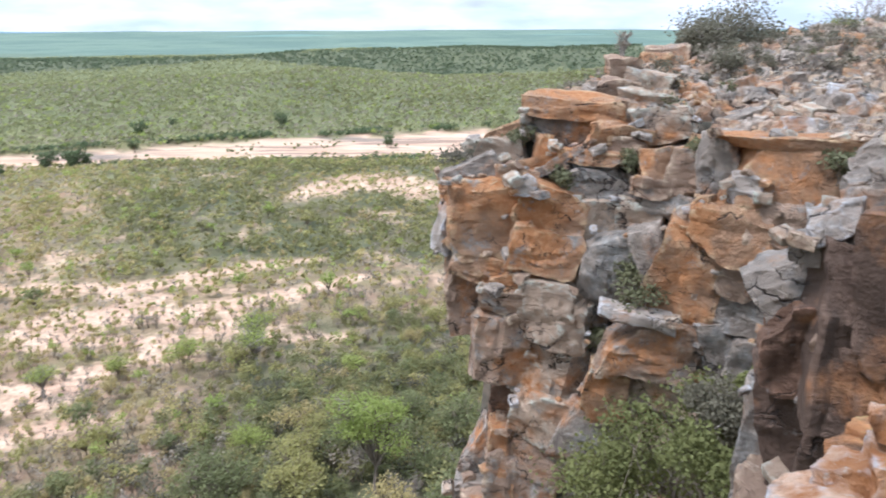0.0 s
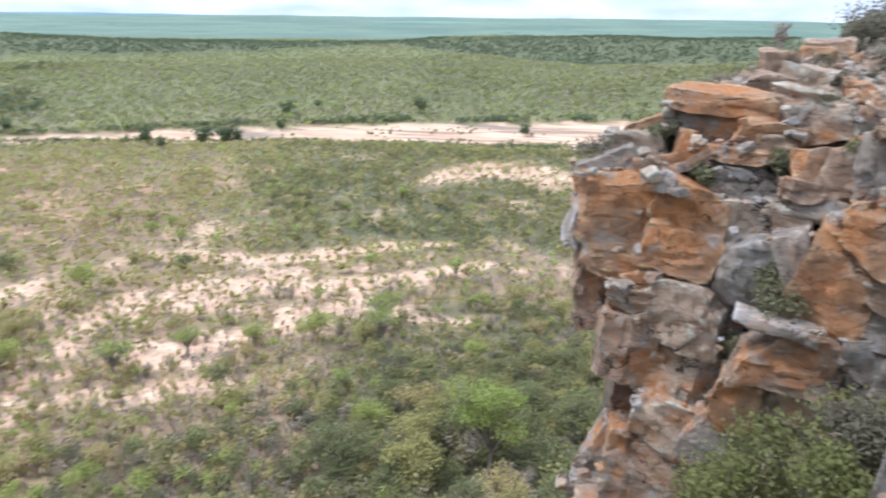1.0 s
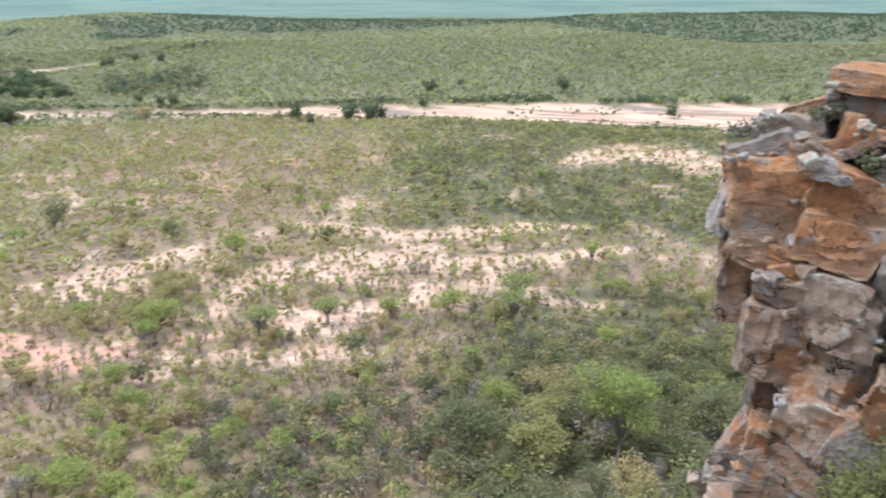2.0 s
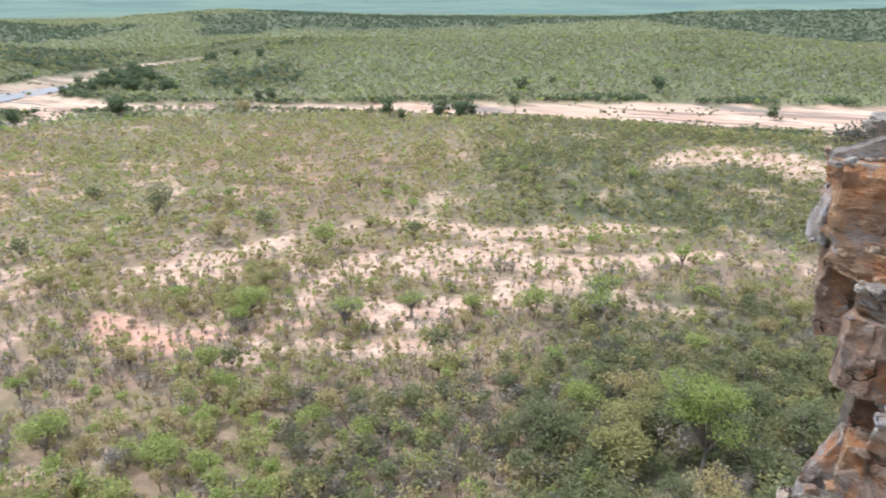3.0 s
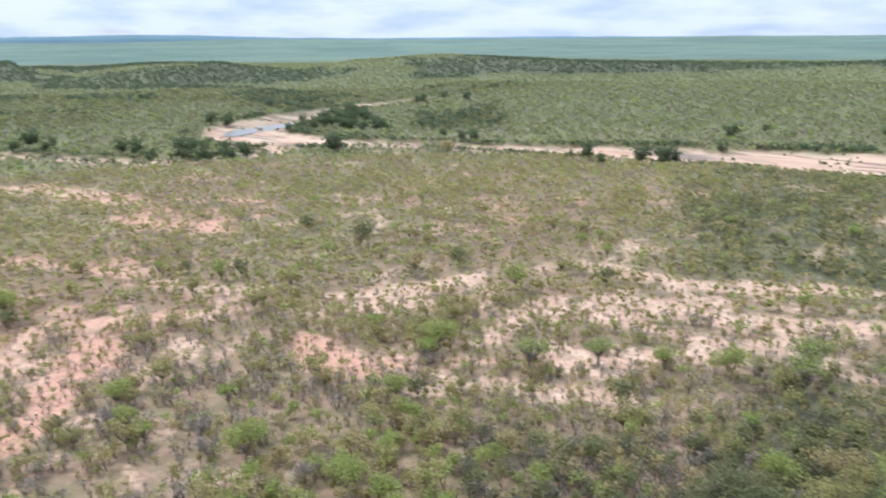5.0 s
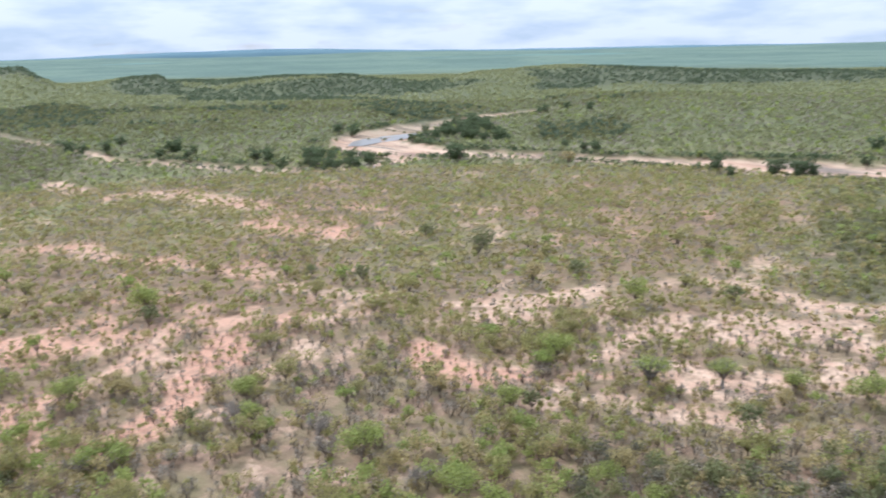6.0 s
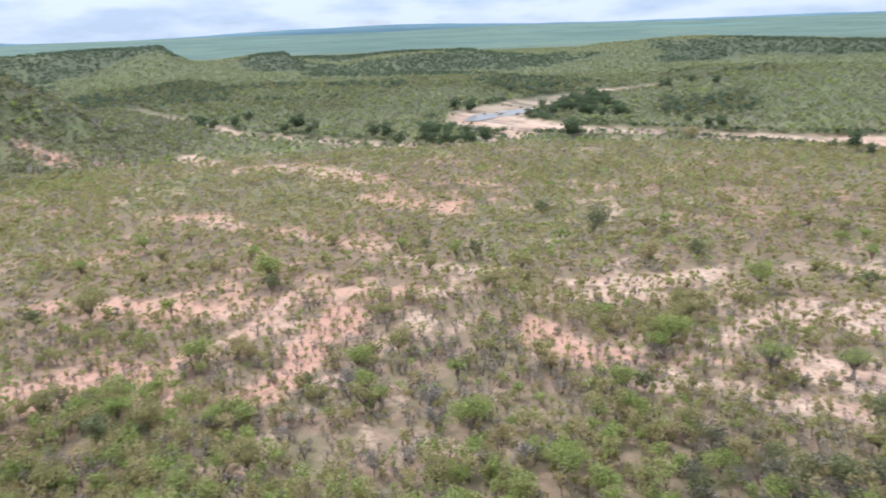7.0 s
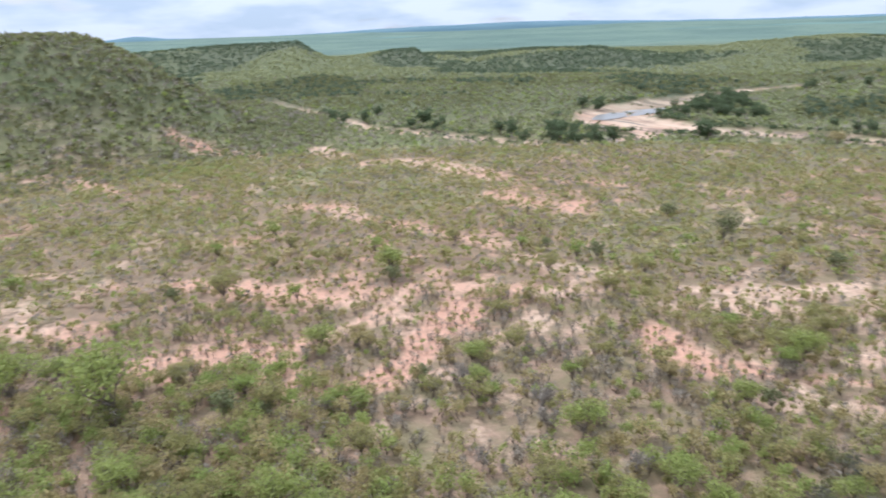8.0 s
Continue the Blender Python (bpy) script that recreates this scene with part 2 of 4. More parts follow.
def ground_material():
    m, n, l, b = material("savanna_ground", 0.95)
    litter = mixed(n, l, noisy(n, l, 1.6, lo=0.35, hi=0.65), (0.30, 0.195, 0.13), (0.18, 0.124, 0.08))
    litter = mixed(n, l, noisy(n, l, 7, lo=0.38, hi=0.62), litter, (0.175, 0.142, 0.074))
    meadow = mixed(n, l, noisy(n, l, 3.0, lo=0.34, hi=0.66), (0.125, 0.122, 0.05), (0.185, 0.166, 0.07))
    meadow = mixed(n, l, noisy(n, l, 26, lo=0.42, hi=0.66), meadow, mixed(n, l, noisy(n, l, 2.5, lo=0.35, hi=0.65), (0.13, 0.108, 0.06), (0.22, 0.16, 0.10)))
    meadow = mixed(n, l, noisy(n, l, 60, lo=0.50, hi=0.64), meadow, (0.155, 0.175, 0.065))
    meadow = mixed(n, l, attribute(n, "brush"), meadow, mixed(n, l, noisy(n, l, 9, lo=0.36, hi=0.64), (0.085, 0.096, 0.04), (0.13, 0.134, 0.056)))
    litter = mixed(n, l, attribute(n, "wild"), litter, meadow)
    flush = n.new("ShaderNodeMath"); flush.operation = "MULTIPLY"
    l.new(attribute(n, "red"), flush.inputs[0]); flush.inputs[1].default_value = 0.6
    litter = mixed(n, l, flush.outputs[0], litter, mixed(n, l, noisy(n, l, 4, lo=0.35, hi=0.65), (0.27, 0.165, 0.11), (0.19, 0.125, 0.085)))
    soil = mixed(n, l, noisy(n, l, 5), (0.45, 0.29, 0.195), (0.54, 0.38, 0.265))
    soil = mixed(n, l, attribute(n, "red"), soil, (0.46, 0.25, 0.165))
    soil = mixed(n, l, noisy(n, l, 0.9, lo=0.52, hi=0.7), soil, (0.216, 0.158, 0.101))
    edge = n.new("ShaderNodeMath"); edge.operation = "MULTIPLY_ADD"
    l.new(attribute(n, "bare"), edge.inputs[0]); edge.inputs[1].default_value = 1.32
    edge.use_clamp = True
    sub = n.new("ShaderNodeMath"); sub.operation = "SUBTRACT"
    l.new(noisy(n, l, 1.5, lo=0.3, hi=0.7), sub.inputs[0]); sub.inputs[1].default_value = 0.75
    l.new(sub.outputs[0], edge.inputs[2])
    col = mixed(n, l, edge.outputs[0], litter, soil)
    sand = mixed(n, l, noisy(n, l, 9, stretch=(0.25, 1, 1), lo=0.38, hi=0.62), (0.37, 0.23, 0.15), (0.49, 0.355, 0.245))
    sand = mixed(n, l, noisy(n, l, 6, lo=0.52, hi=0.58, stretch=(0.12, 1, 1)), sand, (0.22, 0.15, 0.105))
    sand = mixed(n, l, noisy(n, l, 16, lo=0.57, hi=0.64, stretch=(0.15, 1, 1)), sand, (0.17, 0.135, 0.105))
    col = mixed(n, l, attribute(n, "sand"), col, sand)
    # one mask darkens the soil for woodland and for painted cloud shadow
    col = mixed(n, l, attribute(n, "wood"), col, mixed(n, l, noisy(n, l, 5, lo=0.35, hi=0.65), (0.06, 0.072, 0.038), (0.105, 0.108, 0.055)))
    # distance haze and cloud-shadow streaks are put into this blue-green colour
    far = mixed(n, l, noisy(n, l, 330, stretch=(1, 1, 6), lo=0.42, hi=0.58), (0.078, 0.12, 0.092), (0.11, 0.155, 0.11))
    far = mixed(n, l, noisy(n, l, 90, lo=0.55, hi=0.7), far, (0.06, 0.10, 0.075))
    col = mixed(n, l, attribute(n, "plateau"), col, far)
    # grey stony scree and rock where the land is steep or high on the edge
    rock = mixed(n, l, noisy(n, l, 1.1), (0.13, 0.10, 0.073), (0.075, 0.068, 0.05))
    col = mixed(n, l, attribute(n, "stone"), col, rock)
    l.new(col, b.inputs["Base Color"])
    bumped(n, l, b, noisy(n, l, 0.5, lo=0.2, hi=0.8), 0.6, 0.25)
    return m


ROCK_TONES = {
    # body colour, share of rust, share of grey crust, share of pale worn stone
    "o": ((0.315, 0.195, 0.122), 0.60, 0.28, 0.5),
    "p": ((0.29, 0.205, 0.148), 0.38, 0.36, 0.5),
    "t": ((0.40, 0.30, 0.22), 0.24, 0.30, 0.7),
    "g": ((0.245, 0.207, 0.17), 0.28, 0.50, 0.45),
    "w": ((0.40, 0.34, 0.285), 0.22, 0.36, 0.7),
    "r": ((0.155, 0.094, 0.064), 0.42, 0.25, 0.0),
    # d: dark brown stone of the near wall, its shade put into the colour
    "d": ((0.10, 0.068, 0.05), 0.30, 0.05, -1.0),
    # k and f, foreground rock: strong sunlight is put into body and pale share
    "k": ((0.60, 0.42, 0.30), 0.55, -0.4, 1.0),
    "f": ((0.52, 0.265, 0.125), 0.7, -0.4, 0.7),
}


def rock_material(key):
    body, rust, crust, pale = ROCK_TONES[key]
    m, n, l, b = material("rock_" + key, 0.92)
    k1 = 0.2 if key in "kf" else 1.0
    g = n.new("ShaderNodeNewGeometry")
    geo = g.outputs["Position"]
    col = mixed(n, l, noisy(n, l, 0.7 * k1, vec=geo, lo=0.36, hi=0.64, detail=7), body, tuple(c * 0.74 for c in body))
    hue = n.new("ShaderNodeHueSaturation")
    k = n.new("ShaderNodeMapRange")
    k.inputs["To Min"].default_value, k.inputs["To Max"].default_value = 0.95, 1.25
    l.new(n.new("ShaderNodeObjectInfo").outputs["Random"], k.inputs[0]); l.new(k.outputs[0], hue.inputs["Value"]); l.new(col, hue.inputs["Color"])
    col = hue.outputs[0]
    # rust-orange stain in large soft patches broken by a fine grain
    stain = mixed(n, l, noisy(n, l, 0.25, vec=geo, lo=0.35, hi=0.65), (0.35, 0.158, 0.07), (0.43, 0.228, 0.118))
    col = mixed(n, l, noisy(n, l, 1.7 * k1, vec=geo, lo=0.60 - rust * 0.30, hi=0.74 - rust * 0.30, rough=0.66, detail=8), col, stain)
    # grey lichen crust
    lich = mixed(n, l, noisy(n, l, 0.16, vec=geo, lo=0.35, hi=0.65), (0.20, 0.187, 0.168), (0.315, 0.297, 0.268))
    col = mixed(n, l, noisy(n, l, 1.05 * k1, vec=geo, lo=0.63 - crust * 0.26, hi=0.72 - crust * 0.24, rough=0.72, detail=9), col, lich)
    # pale fresh scars and specks
    col = mixed(n, l, noisy(n, l, 0.42 * k1, vec=geo, lo=0.68 - pale * 0.10, hi=0.78 - pale * 0.10, rough=0.72, detail=8), col, (0.48, 0.405, 0.335))
    # worn pale arrises
    wear = n.new("ShaderNodeMapRange")
    wear.inputs["From Min"].default_value, wear.inputs["From Max"].default_value = 0.505, 0.56
    l.new(g.outputs["Pointiness"], wear.inputs[0])
    half = n.new("ShaderNodeMath"); half.operation = "MULTIPLY"
    l.new(wear.outputs[0], half.inputs[0]); l.new(noisy(n, l, 0.3, vec=geo, lo=0.42, hi=0.62), half.inputs[1])
    col = mixed(n, l, half.outputs[0], col, tuple(min(0.5, c * 1.9) for c in body))
    # dark water streaks and thin bedding seams
    col = mixed(n, l, noisy(n, l, 0.9, vec=geo, lo=0.62, hi=0.78, stretch=(2.0, 2.0, 0.35)), col, (0.10, 0.082, 0.07))
    seam = noisy(n, l, 0.8, vec=geo, lo=0.66, hi=0.74, stretch=(0.5, 0.5, 3.0), detail=7)
    col = mixed(n, l, seam, col, (0.085, 0.066, 0.055))
    # thin open cracks
    warp = n.new("ShaderNodeVectorMath"); warp.operation = "MULTIPLY_ADD"
    wob = n.new("ShaderNodeTexNoise"); wob.inputs["Scale"].default_value = 1.3; wob.inputs["Detail"].default_value = 5
    l.new(geo, wob.inputs["Vector"]); l.new(wob.outputs["Color"], warp.inputs[0])
    warp.inputs[1].default_value = (1.8, 1.8, 1.2); l.new(geo, warp.inputs[2])
    vor = n.new("ShaderNodeTexVoronoi"); vor.feature = "DISTANCE_TO_EDGE"; vor.inputs["Scale"].default_value = 0.6
    l.new(warp.outputs[0], vor.inputs["Vector"])
    crack = n.new("ShaderNodeMapRange")
    crack.inputs["From Min"].default_value, crack.inputs["From Max"].default_value = 0.004, 0.02
    crack.inputs["To Min"].default_value, crack.inputs["To Max"].default_value = 1.0, 0.0
    l.new(vor.outputs["Distance"], crack.inputs[0])
    fine = n.new("ShaderNodeTexVoronoi"); fine.feature = "DISTANCE_TO_EDGE"; fine.inputs["Scale"].default_value = 1.5
    l.new(warp.outputs[0], fine.inputs["Vector"])
    hair = n.new("ShaderNodeMapRange")
    hair.inputs["From Min"].default_value, hair.inputs["From Max"].default_value = 0.004, 0.024
    hair.inputs["To Min"].default_value, hair.inputs["To Max"].default_value = 0.8, 0.0
    l.new(fine.outputs["Distance"], hair.inputs[0])
    both = n.new("ShaderNodeMath"); both.operation = "MAXIMUM"
    l.new(crack.outputs[0], both.inputs[0]); l.new(hair.outputs[0], both.inputs[1])
    gap = n.new("ShaderNodeMath"); gap.operation = "MULTIPLY"
    l.new(both.outputs[0], gap.inputs[0]); l.new(noisy(n, l, 1.1, vec=geo, lo=0.50, hi=0.58), gap.inputs[1])
    col = mixed(n, l, gap.outputs[0], col, (0.04, 0.032, 0.028))
    lift = n.new("ShaderNodeHueSaturation")
    lift.inputs["Value"].default_value, lift.inputs["Saturation"].default_value = 1.14, 1.06
    l.new(col, lift.inputs["Color"])
    l.new(lift.outputs[0], b.inputs["Base Color"])
    grain = n.new("ShaderNodeMath"); grain.operation = "MULTIPLY_ADD"
    l.new(noisy(n, l, 0.55, vec=geo, lo=0.25, hi=0.75, detail=10, rough=0.72), grain.inputs[0]); grain.inputs[1].default_value = 2.4
    l.new(noisy(n, l, 0.5, vec=geo, lo=0.3, hi=0.7, stretch=(0.8, 0.8, 1.5), detail=6), grain.inputs[2])
    deep = n.new("ShaderNodeMath"); deep.operation = "MULTIPLY_ADD"
    l.new(gap.outputs[0], deep.inputs[0]); deep.inputs[1].default_value = -1.5
    l.new(grain.outputs[0], deep.inputs[2])
    bumped(n, l, b, deep.outputs[0], 0.9, 0.12)
    return m


def leaf_material(name, a, c, light=0.45):
    m, n, l, b = material(name, 0.75)
    k = attribute(n, "tone")
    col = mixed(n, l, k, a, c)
    hue = n.new("ShaderNodeHueSaturation")
    mr = n.new("ShaderNodeMapRange")
    mr.inputs["To Min"].default_value, mr.inputs["To Max"].default_value = 0.87, 1.15
    l.new(n.new("ShaderNodeNewGeometry").outputs["Random Per Island"], mr.inputs[0])
    l.new(mr.outputs[0], hue.inputs["Value"]); l.new(col, hue.inputs["Color"])
    l.new(hue.outputs[0], b.inputs["Base Color"])
    t = n.new("ShaderNodeBsdfTranslucent")
    l.new(hue.outputs[0], t.inputs[0])
    s = n.new("ShaderNodeMixShader")
    s.inputs[0].default_value = light
    l.new(b.outputs[0], s.inputs[1]); l.new(t.outputs[0], s.inputs[2])
    l.new(s.outputs[0], n["Material Output"].inputs[0])
    return m


def bark_material(name, a, c):
    m, n, l, b = material(name, 0.9)
    l.new(mixed(n, l, noisy(n, l, 0.3, stretch=(1, 1, 0.3)), a, c), b.inputs["Base Color"])
    bumped(n, l, b, noisy(n, l, 0.15, stretch=(1, 1, 0.3)), 0.5, 0.05)
    return m


GROUND = ground_material()
ROCK = {k: rock_material(k) for k in ROCK_TONES}
LEAF = {
    "bright": leaf_material("fresh_leaf", (0.31, 0.335, 0.10), (0.25, 0.30, 0.08)),
    "green": leaf_material("green_leaf", (0.262, 0.242, 0.09), (0.335, 0.31, 0.115)),
    "olive": leaf_material("olive_leaf", (0.325, 0.26, 0.125), (0.40, 0.33, 0.145)),
    "dark": leaf_material("dark_leaf", (0.08, 0.11, 0.055), (0.12, 0.15, 0.07)),
    "dry": leaf_material("dry_leaf", (0.215, 0.182, 0.14), (0.295, 0.25, 0.185), 0.2),
    "shrub": leaf_material("shrub_leaf", (0.12, 0.132, 0.05), (0.19, 0.195, 0.066)),
    "heath": leaf_material("heath_leaf", (0.125, 0.128, 0.07), (0.175, 0.175, 0.09)),
    "scrub": leaf_material("scrub_leaf", (0.12, 0.112, 0.08), (0.165, 0.15, 0.10)),
    "deep": leaf_material("deep_leaf", (0.15, 0.162, 0.073), (0.205, 0.212, 0.092)),
    # wooded and woods: denser growth, darkened further for cloud shadow
    "wooded": leaf_material("wooded_leaf", (0.162, 0.16, 0.068), (0.22, 0.21, 0.085)),
    "woods": leaf_material("woodland_leaf", (0.085, 0.11, 0.065), (0.125, 0.15, 0.08)),
    # far: greyer, bluer green with the haze of distance put in
    "far": leaf_material("far_leaf", (0.22, 0.228, 0.112), (0.29, 0.292, 0.138)),
}
BARK = bark_material("grey_bark", (0.23, 0.185, 0.14), (0.13, 0.105, 0.08))
PALE_BARK = bark_material("pale_bark", (0.30, 0.26, 0.22), (0.17, 0.145, 0.125))


# ---- meshes ----
def mesh_from(name, verts, faces, mat, tone=None, smooth=False):
    """A mesh from arrays: verts n x 3, faces m x 3 or m x 4."""
    me = bpy.data.meshes.new(name)
    verts, faces = np.asarray(verts, np.float32), np.asarray(faces, np.int32)
    me.vertices.add(len(verts)); me.vertices.foreach_set("co", verts.ravel())
    k = faces.shape[1]
    me.loops.add(faces.size); me.loops.foreach_set("vertex_index", faces.ravel())
    me.polygons.add(len(faces))
    me.polygons.foreach_set("loop_start", np.arange(0, faces.size, k, dtype=np.int32))
    me.polygons.foreach_set("use_smooth", np.full(len(faces), smooth))
    if tone is not None:
        me.attributes.new("tone", "FLOAT", "POINT").data.foreach_set("value", np.asarray(tone, np.float32))
    me.update(calc_edges=True)
    me.materials.append(mat)
    return me


def part(name, me, parent, label=""):
    ob = new(name, me)
    ob.parent = parent
    return tagged(ob, label)


def leaves(centres, size, rng, tone, level=0.8):
    """Small four-cornered leaf tufts, turned at random, at each centre."""
    n = len(centres)
    up = rng.normal(size=(n, 3)); up /= np.linalg.norm(up, axis=1)[:, None]
    up = up + [0, 0, level]
    a = np.cross(up, rng.normal(size=(n, 3))); a /= np.linalg.norm(a, axis=1)[:, None]
    c = np.cross(up, a); c /= np.linalg.norm(c, axis=1)[:, None]
    s = np.asarray(size) * rng.uniform(0.6, 1.3, n)
    a, c = a * s[:, None], c * (s * rng.uniform(0.45, 0.8, n))[:, None]
    v = np.stack([centres - a, centres + c * rng.uniform(0.6, 1.2, (n, 1)), centres + a, centres - c], 1).reshape(-1, 3)
    return v, np.arange(4 * n).reshape(-1, 4), np.repeat(tone, 4)


def tufts(centres, size, rng, tone):
    """Three-cornered leaf tufts, turned at random but facing the sky more often, for the many bushes of the plain."""
    n = len(centres)
    face = rng.normal(size=(n, 3)) + [0, 0, 0.9]
    a = np.cross(face, rng.normal(size=(n, 3))); a /= np.linalg.norm(a, axis=1)[:, None]
    c = np.cross(face, a); c /= np.linalg.norm(c, axis=1)[:, None]
    s = (np.asarray(size) * rng.uniform(0.6, 1.4, n))[:, None]
    w = c * s * rng.uniform(0.5, 0.95, (n, 1))
    v = np.stack([centres - w - a * s * 0.6, centres + w - a * s * rng.uniform(0.1, 0.7, (n, 1)), centres + a * s], 1).reshape(-1, 3)
    return v, np.arange(3 * n).reshape(-1, 3), np.repeat(tone, 3)


def lumps(base, width, tall, count, lobes, rng, low=0.25):
    """Leaf places for many bushes at once: a few uneven lobes each."""
    n = len(base)
    lob = rng.normal(size=(n, lobes, 3)); lob /= np.linalg.norm(lob, axis=2)[:, :, None]
    lob *= rng.uniform(0.2, 0.55, (n, lobes, 1))
    pick = rng.integers(0, lobes, (n, count))
    q = rng.normal(size=(n, count, 3)); q /= np.linalg.norm(q, axis=2)[:, :, None]
    q *= rng.uniform(0.1, 1.0, (n, count, 1)) ** 0.5 * 0.52
    p = np.take_along_axis(lob, pick[:, :, None], 1) + q
    half = np.stack([width / 2, width / 2, tall * (1 - low) / 2], 1)[:, None, :]
    mid = base + np.stack([0 * tall, 0 * tall, tall * (1 + low) / 2], 1)
    return (mid[:, None, :] + p * half * 1.05).reshape(-1, 3)


def sticks(start, end, radius):
    """Three-sided tapering sticks."""
    n = len(start)
    d = end - start
    u = np.cross(d, np.array([0.31, 0.77, 0.2])); u /= np.linalg.norm(u, axis=1)[:, None] + 1e-9
    w = np.cross(d, u); w /= np.linalg.norm(w, axis=1)[:, None] + 1e-9
    r = np.asarray(radius).reshape(-1, 1)
    ring = [u * math.cos(k) + w * math.sin(k) for k in (0, 2.094, 4.189)]
    v = np.stack([start + ring[0] * r, start + ring[1] * r, start + ring[2] * r, end + ring[0] * r * .4, end + ring[1] * r * .4, end + ring[2] * r * .4], 1).reshape(-1, 3)
    q = np.array([[0, 1, 4, 3], [1, 2, 5, 4], [2, 0, 3, 5]])
    f = (np.arange(n)[:, None, None] * 6 + q).reshape(-1, 4)
    return v, f


# ---- ground ----
def build_ground():
    az = np.concatenate([np.arange(-46, 112, 0.58), np.arange(112, 314, 3.0)])
    r = np.concatenate([[0.02, 0.4, 0.9], np.exp(np.arange(math.log(1.5), math.log(4850), 0.0215))])
    A, Rr = np.meshgrid(np.radians(az), r, indexing="ij")
    X, Y = -np.sin(A) * Rr, np.cos(A) * Rr
    Zz = height(X, Y)
    na, nr = X.shape
    i, j = np.meshgrid(np.arange(na), np.arange(nr - 1), indexing="ij")
    i2 = (i + 1) % na
    faces = np.stack([i * nr + j, i2 * nr + j, i2 * nr + j + 1, i * nr + j + 1], -1).reshape(-1, 4)[:, ::-1]
    verts = np.stack([X, Y, Zz], -1).reshape(-1, 3)
    me = mesh_from("ground", verts, faces, GROUND, smooth=True)
    bare, red, sand, wood = cover(X.ravel(), Y.ravel())
    d, side = polyline(X.ravel(), Y.ravel(), EDGE)
    stone = 1 - step(2.0, 9.0, d * side)
    wild = step(95, 290, np.hypot(X, Y).ravel() * (0.8 + 0.4 * fnoise(X.ravel(), Y.ravel(), 30, 93)))
    brush = step(270, 430, np.hypot(X, Y).ravel() * (0.85 + 0.3 * fnoise(X.ravel(), Y.ravel(), 60, 94)))
    # mask for the hazed colour of the far ground
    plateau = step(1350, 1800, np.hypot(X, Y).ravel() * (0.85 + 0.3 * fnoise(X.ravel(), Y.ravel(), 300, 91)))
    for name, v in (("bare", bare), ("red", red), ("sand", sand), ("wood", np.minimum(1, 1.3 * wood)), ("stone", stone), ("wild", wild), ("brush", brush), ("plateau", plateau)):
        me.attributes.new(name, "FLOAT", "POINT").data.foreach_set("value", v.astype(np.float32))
    return tagged(new("ground", me), "pinkish sandy savanna soil with dry litter and bare patches", "ground", kind="structure")


build_ground()


def build_water():
    t = np.linspace(0, 1, 24)
    pts = np.array(WATER, float)
    k = t * (len(pts) - 1)
    i = np.minimum(k.astype(int), len(pts) - 2)
    c = pts[i] + (pts[i + 1] - pts[i]) * (k - i)[:, None]
    d = np.gradient(c[:, :2], axis=0); d /= np.linalg.norm(d, axis=1)[:, None]
    nrm = np.stack([-d[:, 1], d[:, 0]], 1)
    w = (1.3 * c[:, 2] * np.sin(np.pi * (0.08 + 0.84 * t)) ** 0.5)[:, None]
    lo, hi = c[:, :2] - nrm * w, c[:, :2] + nrm * w
    v = np.concatenate([np.column_stack([lo, np.full(24, -1.0)]), np.column_stack([hi, np.full(24, -1.0)])])
    f = np.array([[a, a + 1, 25 + a, 24 + a] for a in range(23)])
    m, n, l, b = material("shallow_water", 0.3)
    b.inputs["Base Color"].default_value = (0.17, 0.15, 0.125, 1)
    b.inputs["Specular IOR Level"].default_value = 0.5
    bumped(n, l, b, noisy(n, l, 0.8), 0.15, 0.05)
    tagged(new("water", mesh_from("water", v, f, m)), "shallow grey river water between sandbanks", "water", kind="structure")


build_water()


def far_ridge(name, dist, tall, seed, colour, label):
    """Distant hills round the horizon, so far that they do not shift; haze is put into their colour."""
    az = np.radians(np.arange(-60, 125, 0.25))
    deg = np.degrees(az)
    x, y = -np.sin(az) * dist, np.cos(az) * dist
    top = tall(deg) + 14 * (fnoise(deg * 10, 0 * deg, 90, seed) - 0.5) * dist / 3500
    n = len(az)
    rows = [np.column_stack([x * k, y * k, z]) for k, z in ((0.985, top * 0 - 8), (0.995, top * 0.6), (1.0, top), (1.04, top * 0 - 8))]
    v = np.concatenate(rows)
    i = np.arange(n - 1)
    f = np.concatenate([np.stack([k * n + i + 1, k * n + i, (k + 1) * n + i, (k + 1) * n + i + 1], 1) for k in range(3)])
    m, nn, l, b = material(name, 1.0)
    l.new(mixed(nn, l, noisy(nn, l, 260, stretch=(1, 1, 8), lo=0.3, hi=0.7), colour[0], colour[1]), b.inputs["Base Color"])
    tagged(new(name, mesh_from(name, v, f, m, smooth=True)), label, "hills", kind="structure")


def gauss(d, c, w):
    return np.exp(-((d - c) / w) ** 2)


# both colour pairs are tinted to stand for haze
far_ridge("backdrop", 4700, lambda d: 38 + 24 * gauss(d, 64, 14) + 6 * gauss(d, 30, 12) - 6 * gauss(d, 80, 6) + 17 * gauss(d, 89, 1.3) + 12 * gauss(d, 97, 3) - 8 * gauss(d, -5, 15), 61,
          ((0.10, 0.165, 0.195), (0.135, 0.205, 0.222)), "wooded plateau along the far horizon, coloured blue-green for haze")
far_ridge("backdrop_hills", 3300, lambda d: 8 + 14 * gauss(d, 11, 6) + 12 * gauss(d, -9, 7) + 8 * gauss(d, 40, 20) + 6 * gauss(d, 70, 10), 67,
          ((0.105, 0.172, 0.155), (0.145, 0.212, 0.17)), "low wooded hills in the distance, tinted blue-green for haze")


